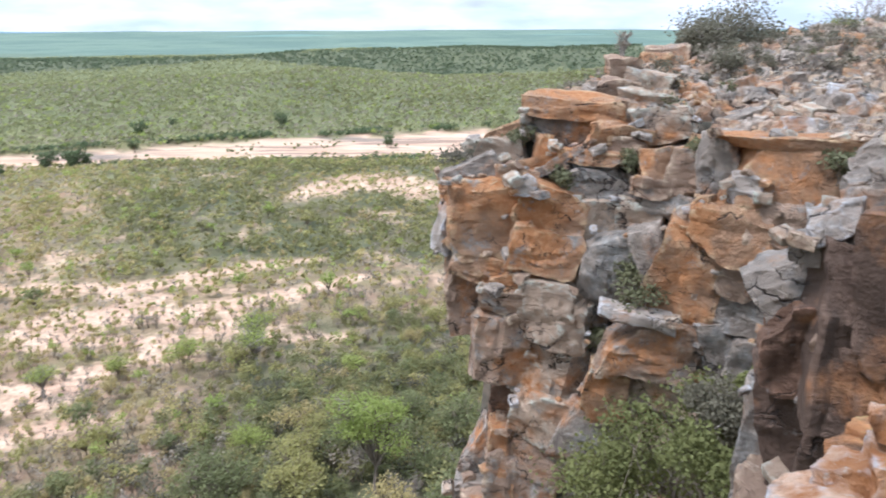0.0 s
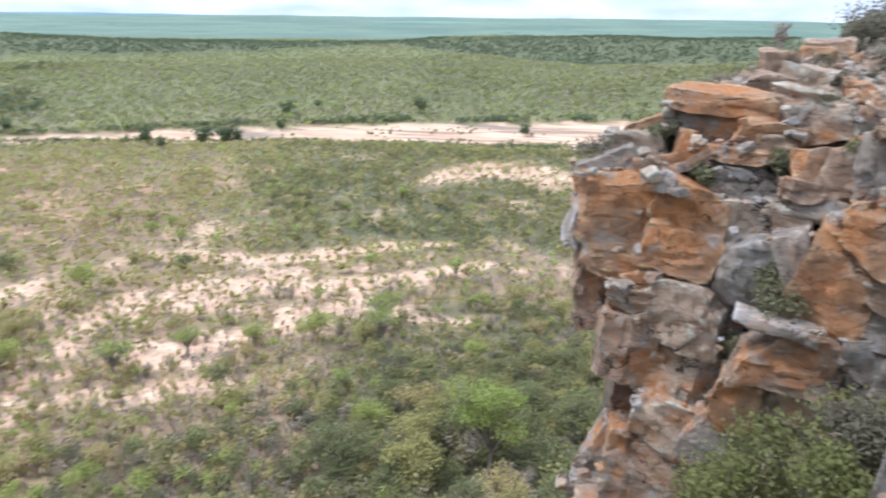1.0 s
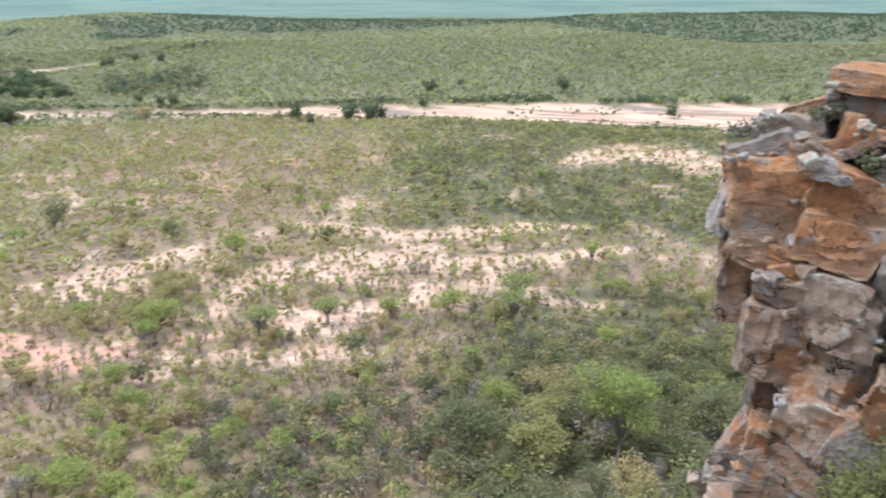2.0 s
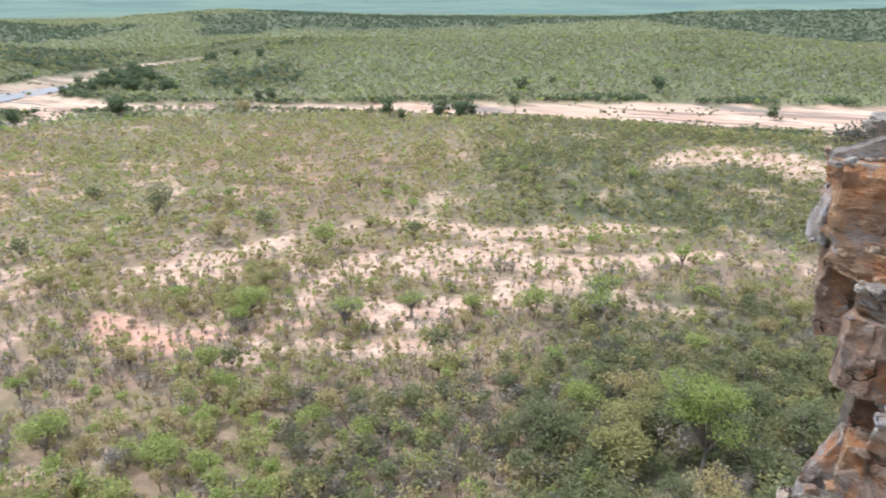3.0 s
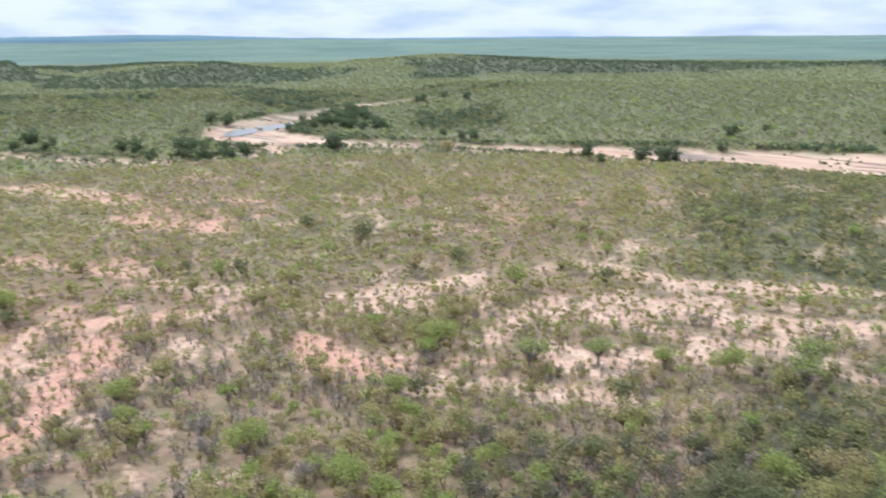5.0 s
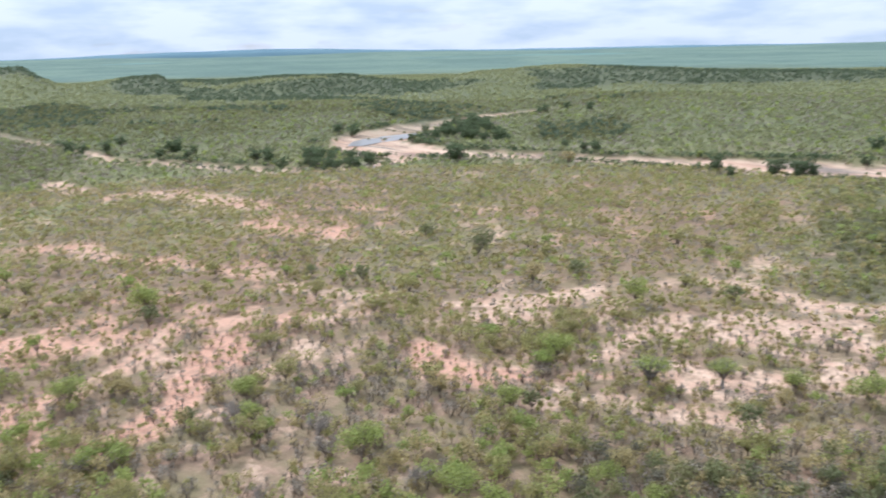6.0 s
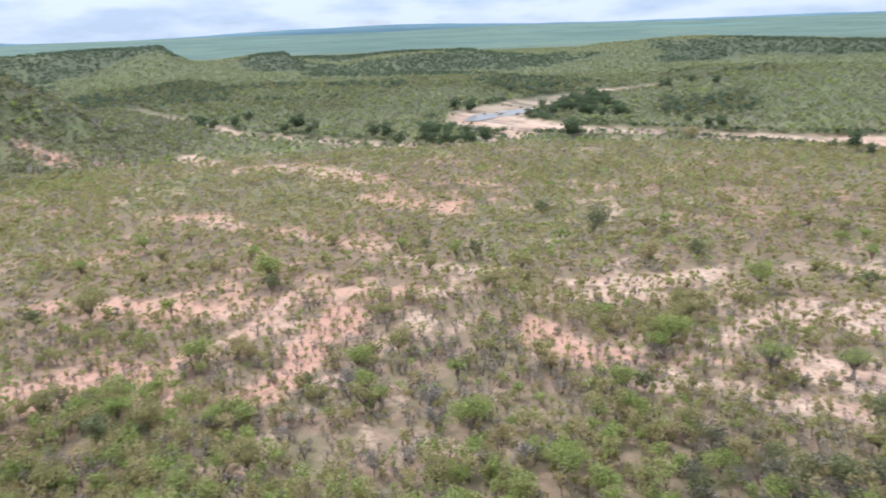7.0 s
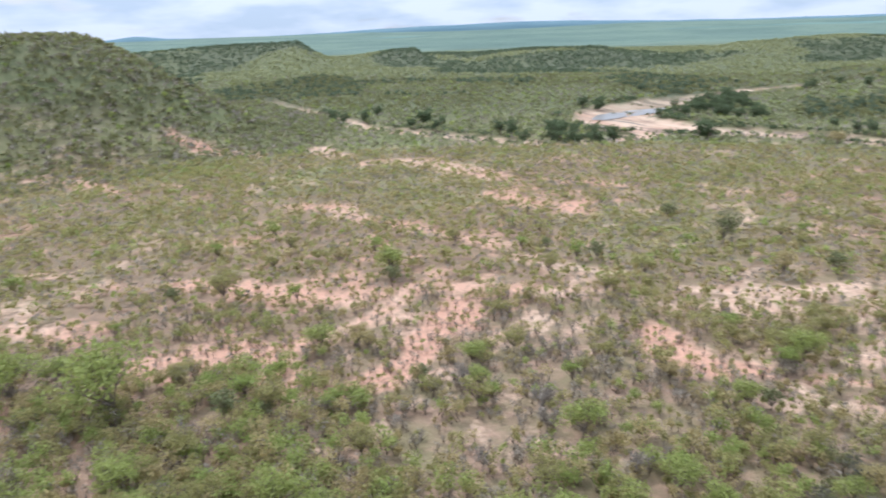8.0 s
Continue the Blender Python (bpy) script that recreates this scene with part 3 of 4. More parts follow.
# ---- cliff ----
def rock_mesh(w, d, h, rng, mat, cuts=7, rugged=1.0, grain=1.0):
    """A broken block: a box cut by random planes, with bedding ledges and a rough skin."""
    bm = bmesh.new()
    bmesh.ops.create_cube(bm, size=1.0)
    bmesh.ops.subdivide_edges(bm, edges=bm.edges[:], cuts=cuts, use_grid_fill=True)
    planes = []
    for _ in range(8):
        nrm = Vector((rng.uniform(-1, 1), rng.uniform(-1, 0.7), rng.uniform(-1, 1))).normalized()
        reach = 0.5 * (abs(nrm.x) + abs(nrm.y) + abs(nrm.z))
        planes.append((nrm, reach * rng.uniform(0.66, 0.93)))
    off = Vector((rng.uniform(0, 99), rng.uniform(0, 99), rng.uniform(0, 99)))
    lean = rng.uniform(-0.16, 0.16), rng.uniform(-0.12, 0.12)
    for v in bm.verts:
        p = v.co.copy()
        for nrm, o in planes:
            over = p.dot(nrm) - o
            if over > 0:
                p -= nrm * over
        p.x += lean[0] * p.z
        p.y += lean[1] * p.z
        q = Vector((p.x * w, p.y * d, p.z * h))
        big = noise.noise_vector(q * 0.75 * grain + off) * 0.10 * rugged * min(w, h, d) ** 0.5
        ledge = abs(noise.noise(Vector((q.x * 0.5, q.y * 0.5, q.z * 3.0)) * grain + off)) * 0.045 * rugged
        fine = noise.noise_vector(q * 2.6 * grain + off) * 0.05 * rugged + noise.noise_vector(q * 6.5 * grain + off) * 0.022 * rugged
        joint = noise.noise(Vector((q.x * 1.7, q.y * 1.2, q.z * 0.35)) + off)
        fine -= Vector((0, 0.025 * rugged * max(0.0, 0.12 - abs(joint)) / 0.12, 0)) * (-1 if p.y < 0 else 1)
        # broken into sharp-edged pieces that stand a little proud or back
        at = (q + noise.noise_vector(q * 0.9 * grain + off) * (0.35 / grain)) * grain
        piece = noise.cell(Vector((at.x * 1.25, at.y * 1.25, at.z * 2.0)) + off) - 0.5
        small = noise.cell(Vector((at.x * 3.1, at.y * 3.1, at.z * 4.4)) + off) - 0.5
        fine += p.normalized() * (0.055 * piece + 0.02 * small) * rugged * min(1.0, min(w, h))
        flat = Vector((p.x, p.y, 0))
        q += big + fine - flat.normalized() * ledge if flat.length > 1e-4 else big + fine
        v.co = q
    bm.normal_update()
    me = bpy.data.meshes.new("rock")
    bm.to_mesh(me)
    bm.free()
    for poly in me.polygons:
        poly.use_smooth = True
    me.set_sharp_from_angle(angle=radians(20))
    me.materials.append(mat)
    return me


cliff = tagged(new("cliff"), "orange and grey fractured sandstone cliff with stacked blocks", "cliff")
ROCKS = random.Random(11)


def block(x, y, z, w, d, h, yaw, roll, tone):
    """One block of the cliff, its middle at x, y, z, turned to yaw and rolled in its face."""
    near = math.hypot(x, y) < 14
    ob = new("block", rock_mesh(w * 1.16, d, h * 1.16, ROCKS, ROCK[tone], 16 if near or w * h > 2.2 else 10, 0.4 if math.hypot(x, y) < 6 else 1.0, 4.0 if math.hypot(x, y) < 6 else 1.0))
    ob.matrix_world = pose(x, y, z, 0, 0, yaw) @ pose(0, 0, 0, ROCKS.uniform(-7, 7), roll, ROCKS.uniform(-12, 12))
    ob.parent = cliff
    return ob


def loose(x, y, z, w, d, h, yaw, roll, tone):
    z = min(z, float(height(x, y)) + h * 0.4)
    ob = new("rock", rock_mesh(w * 1.1, d, h * 1.1, ROCKS, ROCK[tone], 7))
    ob.matrix_world = pose(x, y, z, 0, 0, yaw) @ pose(0, 0, 0, ROCKS.uniform(-10, 10), roll, ROCKS.uniform(-20, 20))
    return tagged(ob, "weathered %s rock lying on the stony slope" % {"o": "orange", "p": "pinkish brown", "t": "tan", "g": "grey", "w": "pale grey"}[tone], "rock", "loose rocks on the slope")


block(3.97, 24.27, 42.69, 2.72, 1.18, 0.63, -9, 4, "o")
block(4.60, 24.64, 41.94, 3.21, 1.53, 1.00, -11, 3, "g")
block(5.38, 23.48, 41.88, 1.60, 0.98, 0.69, -13, 8, "o")
block(6.73, 23.64, 42.10, 1.59, 1.16, 1.06, -16, -5, "t")
block(2.21, 24.94, 41.73, 1.45, 0.88, 0.58, -5, -22, "o")
block(1.74, 24.50, 41.19, 1.59, 1.12, 0.96, -4, -8, "t")
block(3.12, 23.86, 41.45, 0.59, 0.72, 0.84, -7, 4, "o")
block(2.96, 23.46, 41.06, 1.21, 0.70, 0.38, -7, -12, "o")
block(3.44, 23.08, 41.18, 1.53, 0.66, 0.25, -8, -32, "g")
block(4.46, 22.98, 41.31, 1.77, 0.83, 0.41, -11, 4, "o")
block(4.55, 23.28, 40.62, 1.65, 1.04, 0.79, -11, 3, "g")
block(5.34, 23.43, 41.51, 1.57, 0.87, 0.52, -13, -8, "p")
block(1.49, 23.80, 39.54, 2.54, 2.50, 2.16, 4, -6, "o")
# pale tone here carries the light on the prow's left side
block(0.29, 23.64, 39.33, 0.69, 1.08, 2.08, 11, 12, "w")
block(0.91, 23.55, 40.81, 1.64, 0.94, 0.62, -2, -20, "g")
block(2.25, 23.33, 40.36, 1.19, 1.08, 1.19, -6, 10, "p")
block(2.41, 22.30, 40.59, 0.69, 0.66, 0.56, -6, -10, "w")
block(3.18, 22.96, 39.46, 1.98, 1.56, 1.75, -8, 24, "o")
block(3.10, 22.55, 38.69, 1.87, 1.32, 1.27, -8, 10, "o")
block(3.75, 23.05, 39.17, 1.02, 1.30, 2.22, -9, 20, "g")
block(4.81, 22.94, 39.02, 1.64, 1.48, 1.88, -12, 4, "t")
block(5.86, 22.57, 39.02, 1.43, 1.44, 2.04, -15, 8, "t")
block(4.71, 22.99, 40.41, 1.87, 1.13, 0.85, -12, 6, "g")
block(6.26, 22.24, 41.05, 1.00, 1.01, 1.20, -16, -5, "o")
block(7.16, 21.97, 40.97, 1.40, 1.21, 1.33, -18, 4, "p")
block(5.95, 21.86, 40.55, 0.99, 0.72, 0.50, -15, 4, "p")
block(6.72, 21.88, 40.04, 1.67, 0.97, 0.67, -17, 10, "g")
block(0.84, 23.07, 38.53, 1.27, 0.77, 0.48, -2, 28, "o")
block(1.18, 22.88, 38.00, 1.71, 1.03, 0.79, -3, 16, "o")
block(0.65, 23.62, 36.89, 1.06, 1.27, 2.13, -2, -4, "p")
block(1.90, 23.36, 38.15, 1.22, 0.87, 0.70, -5, 5, "p")
block(2.25, 22.62, 37.41, 1.71, 1.06, 0.85, -6, 14, "o")
block(1.93, 22.40, 37.03, 1.53, 0.97, 0.78, -5, 10, "p")
block(2.95, 22.65, 37.94, 2.21, 1.08, 0.68, -7, 8, "o")
block(3.48, 22.19, 36.64, 1.89, 1.52, 1.86, -9, 6, "t")
block(2.75, 22.32, 36.87, 1.02, 0.98, 1.19, -7, 10, "t")
block(1.77, 22.67, 35.33, 1.50, 1.47, 2.27, -4, 3, "p")
block(2.63, 22.70, 35.12, 0.89, 1.10, 1.95, -7, 4, "g")
block(3.41, 22.36, 34.78, 1.93, 1.43, 1.68, -9, 10, "t")
block(4.92, 22.16, 38.17, 1.51, 1.40, 1.84, -13, 8, "g")
block(4.66, 22.54, 36.22, 1.05, 1.24, 2.10, -12, 4, "g")
block(6.21, 21.35, 38.24, 0.89, 1.26, 2.47, -16, -18, "g")
block(7.02, 20.80, 38.25, 2.08, 1.91, 2.72, -19, 16, "o")
block(7.72, 19.83, 39.78, 1.92, 1.36, 1.33, -21, 5, "o")
block(8.39, 19.72, 38.67, 1.74, 1.27, 1.27, -23, 6, "p")
block(8.08, 20.03, 37.59, 1.78, 1.21, 1.13, -22, 14, "g")
block(7.02, 20.94, 39.69, 1.13, 0.97, 0.97, -19, -6, "t")
block(9.46, 20.41, 41.09, 3.39, 3.00, 2.02, -20, 2, "o")
block(9.41, 20.55, 42.03, 3.51, 3.00, 0.34, -20, 2, "o")
block(8.88, 19.31, 40.09, 1.85, 1.30, 1.23, -25, 6, "p")
block(7.61, 20.98, 41.19, 1.03, 1.24, 1.93, -20, -4, "g")
block(7.83, 19.67, 40.98, 0.71, 0.75, 0.77, -22, 10, "w")
block(6.13, 20.50, 36.28, 2.76, 1.59, 1.46, -17, 4, "p")
block(5.34, 19.99, 37.37, 1.83, 0.79, 0.38, -15, 9, "w")
block(7.65, 20.03, 36.34, 0.99, 1.09, 1.64, -21, -6, "g")
block(8.34, 19.53, 36.21, 0.98, 1.08, 1.63, -23, 8, "g")
block(4.71, 20.83, 34.75, 1.28, 1.11, 1.41, -13, 8, "o")
block(6.35, 20.64, 34.83, 3.54, 1.39, 0.88, -17, 4, "t")
block(5.54, 21.12, 33.67, 2.44, 1.26, 1.05, -15, 4, "t")
block(3.42, 22.08, 33.26, 2.31, 1.48, 1.60, -9, 16, "t")
block(2.31, 23.47, 32.95, 1.39, 1.17, 1.51, -6, 0, "r")
block(2.79, 22.53, 31.39, 2.22, 1.80, 2.78, -7, 0, "p")
block(1.93, 22.54, 30.97, 0.83, 1.24, 3.21, -5, -3, "o")
block(3.77, 22.00, 32.21, 1.28, 1.03, 1.28, -10, -10, "r")
block(4.36, 21.46, 32.91, 1.59, 1.40, 2.12, -11, 16, "g")
block(1.38, 24.09, 31.01, 0.92, 1.06, 1.91, -3, 28, "g")
block(1.23, 23.61, 29.71, 1.61, 1.08, 1.20, -3, -10, "g")
block(3.16, 22.77, 28.30, 4.13, 2.39, 3.14, -8, 0, "p")
block(5.60, 22.00, 29.93, 3.40, 2.20, 3.03, -14, 4, "g")
block(7.81, 20.99, 30.60, 3.31, 2.40, 3.68, -20, 4, "g")
block(5.00, 9.70, 41.76, 1.50, 1.02, 0.87, -21, -24, "g")
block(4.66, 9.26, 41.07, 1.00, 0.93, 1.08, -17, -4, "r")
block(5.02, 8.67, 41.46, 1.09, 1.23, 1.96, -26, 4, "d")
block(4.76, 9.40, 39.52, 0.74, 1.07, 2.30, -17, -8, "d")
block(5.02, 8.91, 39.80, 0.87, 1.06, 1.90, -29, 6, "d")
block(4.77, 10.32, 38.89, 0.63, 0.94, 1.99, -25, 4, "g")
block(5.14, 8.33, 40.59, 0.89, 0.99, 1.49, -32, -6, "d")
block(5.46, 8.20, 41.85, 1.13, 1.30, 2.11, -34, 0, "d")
block(5.12, 8.94, 38.34, 2.17, 1.40, 1.67, -30, 0, "p")
block(4.71, 9.03, 42.77, 0.59, 0.56, 0.41, -28, -18, "w")
block(4.87, 9.11, 42.48, 1.05, 0.67, 0.39, -28, -22, "g")
block(5.25, 9.22, 42.85, 0.69, 0.63, 0.49, -30, -8, "g")
block(5.58, 9.81, 43.08, 0.65, 0.58, 0.41, -30, -22, "g")
block(6.02, 10.70, 43.17, 0.50, 0.55, 0.44, -29, -30, "g")
block(5.17, 8.93, 42.37, 0.68, 0.63, 0.53, -30, -6, "g")
block(5.67, 9.06, 42.83, 0.91, 0.97, 1.21, -32, -8, "g")
block(1.63, 2.84, 43.04, 0.34, 0.35, 0.18, -30, -20, "k")
block(1.83, 2.95, 43.11, 0.30, 0.35, 0.16, -32, -14, "k")
block(2.06, 3.37, 43.02, 0.26, 0.30, 0.12, -31, -14, "f")
block(2.10, 3.40, 43.08, 0.18, 0.20, 0.09, -32, -10, "f")
block(1.88, 2.95, 43.39, 0.10, 0.20, 0.11, -33, -20, "k")
block(2.58, 4.34, 42.27, 0.24, 0.50, 0.10, -31, -10, "g")
block(1.94, 2.79, 43.13, 0.32, 0.40, 0.32, -35, -6, "k")

loose(7.74, 28.44, 44.45, 1.31, 0.95, 0.76, -15, 4, "o")
loose(6.14, 26.78, 43.68, 1.10, 0.95, 0.91, -13, -6, "p")
loose(5.68, 25.80, 43.08, 1.14, 0.84, 0.65, -12, 10, "p")
loose(6.87, 26.14, 43.16, 1.55, 1.06, 0.85, -15, 6, "t")
loose(8.02, 28.44, 43.87, 1.48, 1.10, 0.97, -16, -5, "p")
loose(6.56, 25.16, 42.73, 1.68, 0.99, 0.67, -15, 8, "t")
loose(11.88, 22.74, 42.52, 1.65, 1.32, 1.36, -28, 12, "w")
loose(9.98, 21.73, 42.24, 1.04, 0.83, 0.69, -25, 0, "w")
loose(10.86, 25.33, 42.95, 1.50, 1.11, 0.99, -23, -20, "g")
loose(10.86, 24.01, 42.64, 0.69, 0.70, 0.65, -24, 0, "o")
loose(11.40, 23.12, 42.48, 0.74, 0.76, 0.74, -26, -30, "g")
loose(7.98, 26.23, 42.44, 1.38, 0.83, 0.51, -17, -4, "t")
loose(11.05, 28.32, 43.43, 0.96, 0.80, 0.66, -21, 0, "o")
loose(13.15, 30.68, 44.45, 0.87, 0.75, 0.63, -23, 0, "p")
loose(12.00, 25.86, 43.01, 1.43, 1.01, 0.82, -25, 12, "g")
loose(8.89, 23.27, 42.31, 1.26, 0.81, 0.54, -21, -14, "g")
loose(8.18, 23.67, 42.26, 1.08, 0.89, 0.79, -19, 20, "p")
loose(6.16, 22.96, 41.61, 1.03, 0.74, 0.52, -15, -4, "o")
loose(6.82, 22.37, 41.69, 0.85, 0.76, 0.68, -17, 6, "p")
loose(6.92, 21.37, 40.64, 0.49, 0.53, 0.40, -18, 10, "w")
loose(12.52, 22.23, 42.41, 1.10, 1.02, 1.10, -29, 4, "g")
loose(4.49, 10.59, 39.29, 0.37, 0.41, 0.28, -23, -20, "g")


def chips():
    """Broken pieces caught on ledges and in the joints of the face."""
    kinds = [rock_mesh(ROCKS.uniform(0.8, 1.4), ROCKS.uniform(0.7, 1.0), ROCKS.uniform(0.4, 0.8), ROCKS, ROCK[t], 4, 0.6) for t in "optgwptg"]
    faces = [(ob.matrix_world.copy(), ob.data) for ob in cliff.children if math.hypot(ob.matrix_world.translation.x, ob.matrix_world.translation.y) > 8]
    for k in range(190):
        m, me = ROCKS.choice(faces)
        xs = [v.co for v in me.vertices]
        lo = [min(c[i] for c in xs) for i in range(3)]
        hi = [max(c[i] for c in xs) for i in range(3)]
        side = ROCKS.random()
        p = Vector((ROCKS.uniform(lo[0], hi[0]), lo[1] * ROCKS.uniform(0.3, 0.8), hi[2] * 0.92)) if side < 0.6 else Vector((ROCKS.choice((lo[0], hi[0])) * 0.95, lo[1] * 0.75, ROCKS.uniform(lo[2], hi[2])))
        w = m @ p
        s = 0.15 + 0.4 * ROCKS.random() ** 2
        ob = new("chip", ROCKS.choice(kinds))
        ob.matrix_world = pose(w.x, w.y, w.z, ROCKS.uniform(-25, 25), ROCKS.uniform(-25, 25), ROCKS.uniform(0, 360)) @ Matrix.Diagonal((s, s, s, 1))
        ob.parent = cliff


chips()


def rubble():
    """Loose stones over the slope behind the cliff's edge."""
    kinds = [rock_mesh(ROCKS.uniform(0.8, 1.3), ROCKS.uniform(0.7, 1.1), ROCKS.uniform(0.5, 0.9), ROCKS, ROCK[t], 5, 0.7) for t in "ppgtogpg"]
    names = {"o": "orange", "p": "pinkish brown", "t": "tan", "g": "grey", "w": "pale grey"}
    done = 0
    while done < 290:
        az, r = radians(ROCKS.uniform(-33, -8)), ROCKS.uniform(21, 36)
        x, y = -math.sin(az) * r, math.cos(az) * r
        d, side = polyline(np.array([x]), np.array([y]), EDGE)
        if side[0] > 0 or d[0] < 0.3:
            continue
        i = ROCKS.randrange(len(kinds))
        s = 0.22 + 0.6 * ROCKS.random() ** 2.4
        ob = new("rock", kinds[i])
        ob.matrix_world = pose(x, y, float(height(x, y)) + 0.16 * s, ROCKS.uniform(-20, 20), ROCKS.uniform(-20, 20), ROCKS.uniform(0, 360)) @ Matrix.Diagonal((s, s, s * ROCKS.uniform(0.7, 1), 1))
        tagged(ob, "weathered %s rock lying on the stony slope" % names["ppgtogpg"[i]], "rock", "loose rocks on the slope")
        done += 1


rubble()


def small_stones():
    """Stones too small to pick apart, between the rocks of the slope."""
    rng = np.random.default_rng(9)
    n = 9000
    az, r = np.radians(rng.uniform(-36, -6, n)), rng.uniform(16, 38, n)
    x, y = -np.sin(az) * r, np.cos(az) * r
    d, side = polyline(x, y, EDGE)
    x, y = x[(side < 0)], y[(side < 0)]
    n = len(x)
    c = np.column_stack([x, y, height(x, y)])
    box = np.array([(a, b, h) for h in (-1, 1) for a, b in ((-1, -1), (1, -1), (1, 1), (-1, 1))], float) * [1, 1, 0.7]
    box[4:, :2] *= 0.65
    s = 0.06 + 0.2 * rng.uniform(0, 1, n) ** 2.5
    t = rng.uniform(0, 6.28, n)
    p = box[None] * rng.uniform(0.6, 1.3, (n, 8, 3)) * s[:, None, None]
    q = np.stack([p[..., 0] * np.cos(t)[:, None] - p[..., 1] * np.sin(t)[:, None], p[..., 0] * np.sin(t)[:, None] + p[..., 1] * np.cos(t)[:, None], p[..., 2]], -1) + c[:, None]
    f = np.array([[3, 2, 1, 0], [4, 5, 6, 7], [0, 1, 5, 4], [1, 2, 6, 5], [2, 3, 7, 6], [3, 0, 4, 7]])
    for tone, k, label in (("g", slice(0, None, 2), "small broken grey stones covering the slope"), ("p", slice(1, None, 2), "small broken brown stones covering the slope")):
        v = q[k]
        faces = (np.arange(len(v))[:, None, None] * 8 + f).reshape(-1, 4)
        tagged(new("stones", mesh_from("stones", v.reshape(-1, 3), faces, ROCK[tone])), label, "stones", kind="stuff")


small_stones()


# ---- plants ----
def plant(name, w, h, leaf, count, size, seed, trunk=0.0, flat=0.0, bark=BARK, limbs=6, bare=False):
    """Meshes of one tree or shrub, base at the origin: a tapered trunk with limbs, and a crown of leaf tufts."""
    rng = np.random.default_rng(seed)
    low = max(trunk / h, 0.1)
    lob = 7 if trunk == 0 else 14
    ang = rng.uniform(0, 2 * np.pi, lob) + np.arange(lob) * 2.4
    rad = rng.uniform(0.25, 0.8, lob) * w / 2
    zc = h * (low + (1 - low) * rng.uniform(0.35 + 0.25 * flat, 0.85, lob))
    lobes = np.column_stack([np.cos(ang) * rad, np.sin(ang) * rad, zc])
    lobes[0] = (0, 0, h * (0.62 + 0.25 * flat))
    size_l = rng.uniform(0.30, 0.46, lob) * w * (1.0 if trunk == 0 else 0.68)
    start, end, thick = [], [], []
    r0 = 0.035 * h + 0.02 if flat < 0.5 else 0.11 * h
    fork = np.array([rng.uniform(-.04, .04) * w, rng.uniform(-.04, .04) * w, max(trunk * 0.8, h * 0.2)])
    if trunk > 0:
        start.append(np.zeros(3) - [0, 0, 0.3]); end.append(fork); thick.append(r0)
    for k in range(lob):
        s = fork if trunk > 0 else rng.normal(size=3) * [0.05 * w, 0.05 * w, 0] - [0, 0, 0.1]
        mid = s + (lobes[k] - s) * 0.55 + rng.normal(size=3) * 0.05 * w
        start += [s, mid]; end += [mid, lobes[k]]; thick += [r0 * 0.5, r0 * 0.3]
        for _ in range(limbs):
            tip = lobes[k] + rng.normal(size=3) * size_l[k] * 0.4
            start.append(mid + (lobes[k] - mid) * rng.uniform(0, 1)); end.append(tip); thick.append(r0 * 0.13)
    sv, sf = sticks(np.array(start), np.array(end), np.array(thick))
    wood = mesh_from("trunk", sv, sf, bark)
    pick = rng.integers(0, lob, count)
    q = rng.normal(size=(count, 3)); q /= np.linalg.norm(q, axis=1)[:, None]
    q *= rng.uniform(0.2, 1, (count, 1)) ** 0.5 * size_l[pick][:, None] * rng.uniform(0.6, 1.1, (count, 1))
    q[:, 2] *= 0.62 - 0.22 * flat
    c = lobes[pick] + q
    c[:, 2] = np.maximum(c[:, 2], h * low * 0.7)
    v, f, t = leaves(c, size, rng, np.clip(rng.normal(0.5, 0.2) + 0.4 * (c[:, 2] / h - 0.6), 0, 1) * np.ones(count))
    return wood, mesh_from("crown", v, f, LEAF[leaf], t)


def stand(name, meshes, m, label, category, group=""):
    thing = tagged(new(name), label, category, group)
    thing.matrix_world = m
    part("trunk" if category == "tree" else "stem", meshes[0], thing)
    part("crown" if category == "tree" else "foliage", meshes[1], thing)
    return thing


SHRUB_KINDS = {
    "y": ("scrub", "dry grey-brown thorny shrub among the rocks"),
    "o": ("heath", "olive green shrub growing between rock blocks"),
    "g": ("shrub", "dark green leafy shrub on the stony crest"),
    "t": ("dry", "thin leafless tree on the stony crest"),
    "b": ("shrub", "dense green bush in the cliff recess"),
}
shrub_count = [0]


def shrub(x, y, z, w, h, kind):
    leaf, label = SHRUB_KINDS[kind]
    shrub_count[0] += 1
    rng = random.Random(shrub_count[0])
    count = {"y": 1500, "o": 1300, "g": 1800, "t": 260, "b": 3200}[kind]
    size = {"y": 0.055, "o": 0.065, "g": 0.075, "t": 0.05, "b": 0.065}[kind]
    if kind == "y" and w > 1.6:
        count, size = 3600, 0.06
    if kind in "yo":
        count = int(count * min(1.0, max(0.12, 0.42 * w * h)))
    meshes = plant("shrub", w * 1.05, h * 1.05, leaf, count, size, 300 + shrub_count[0], trunk=0.0, bark=PALE_BARK if kind in "ty" else BARK, limbs=14 if kind in "ty" else 6)
    stand("shrub", meshes, pose(x, y, z, 0, 0, 0), label, "shrub")


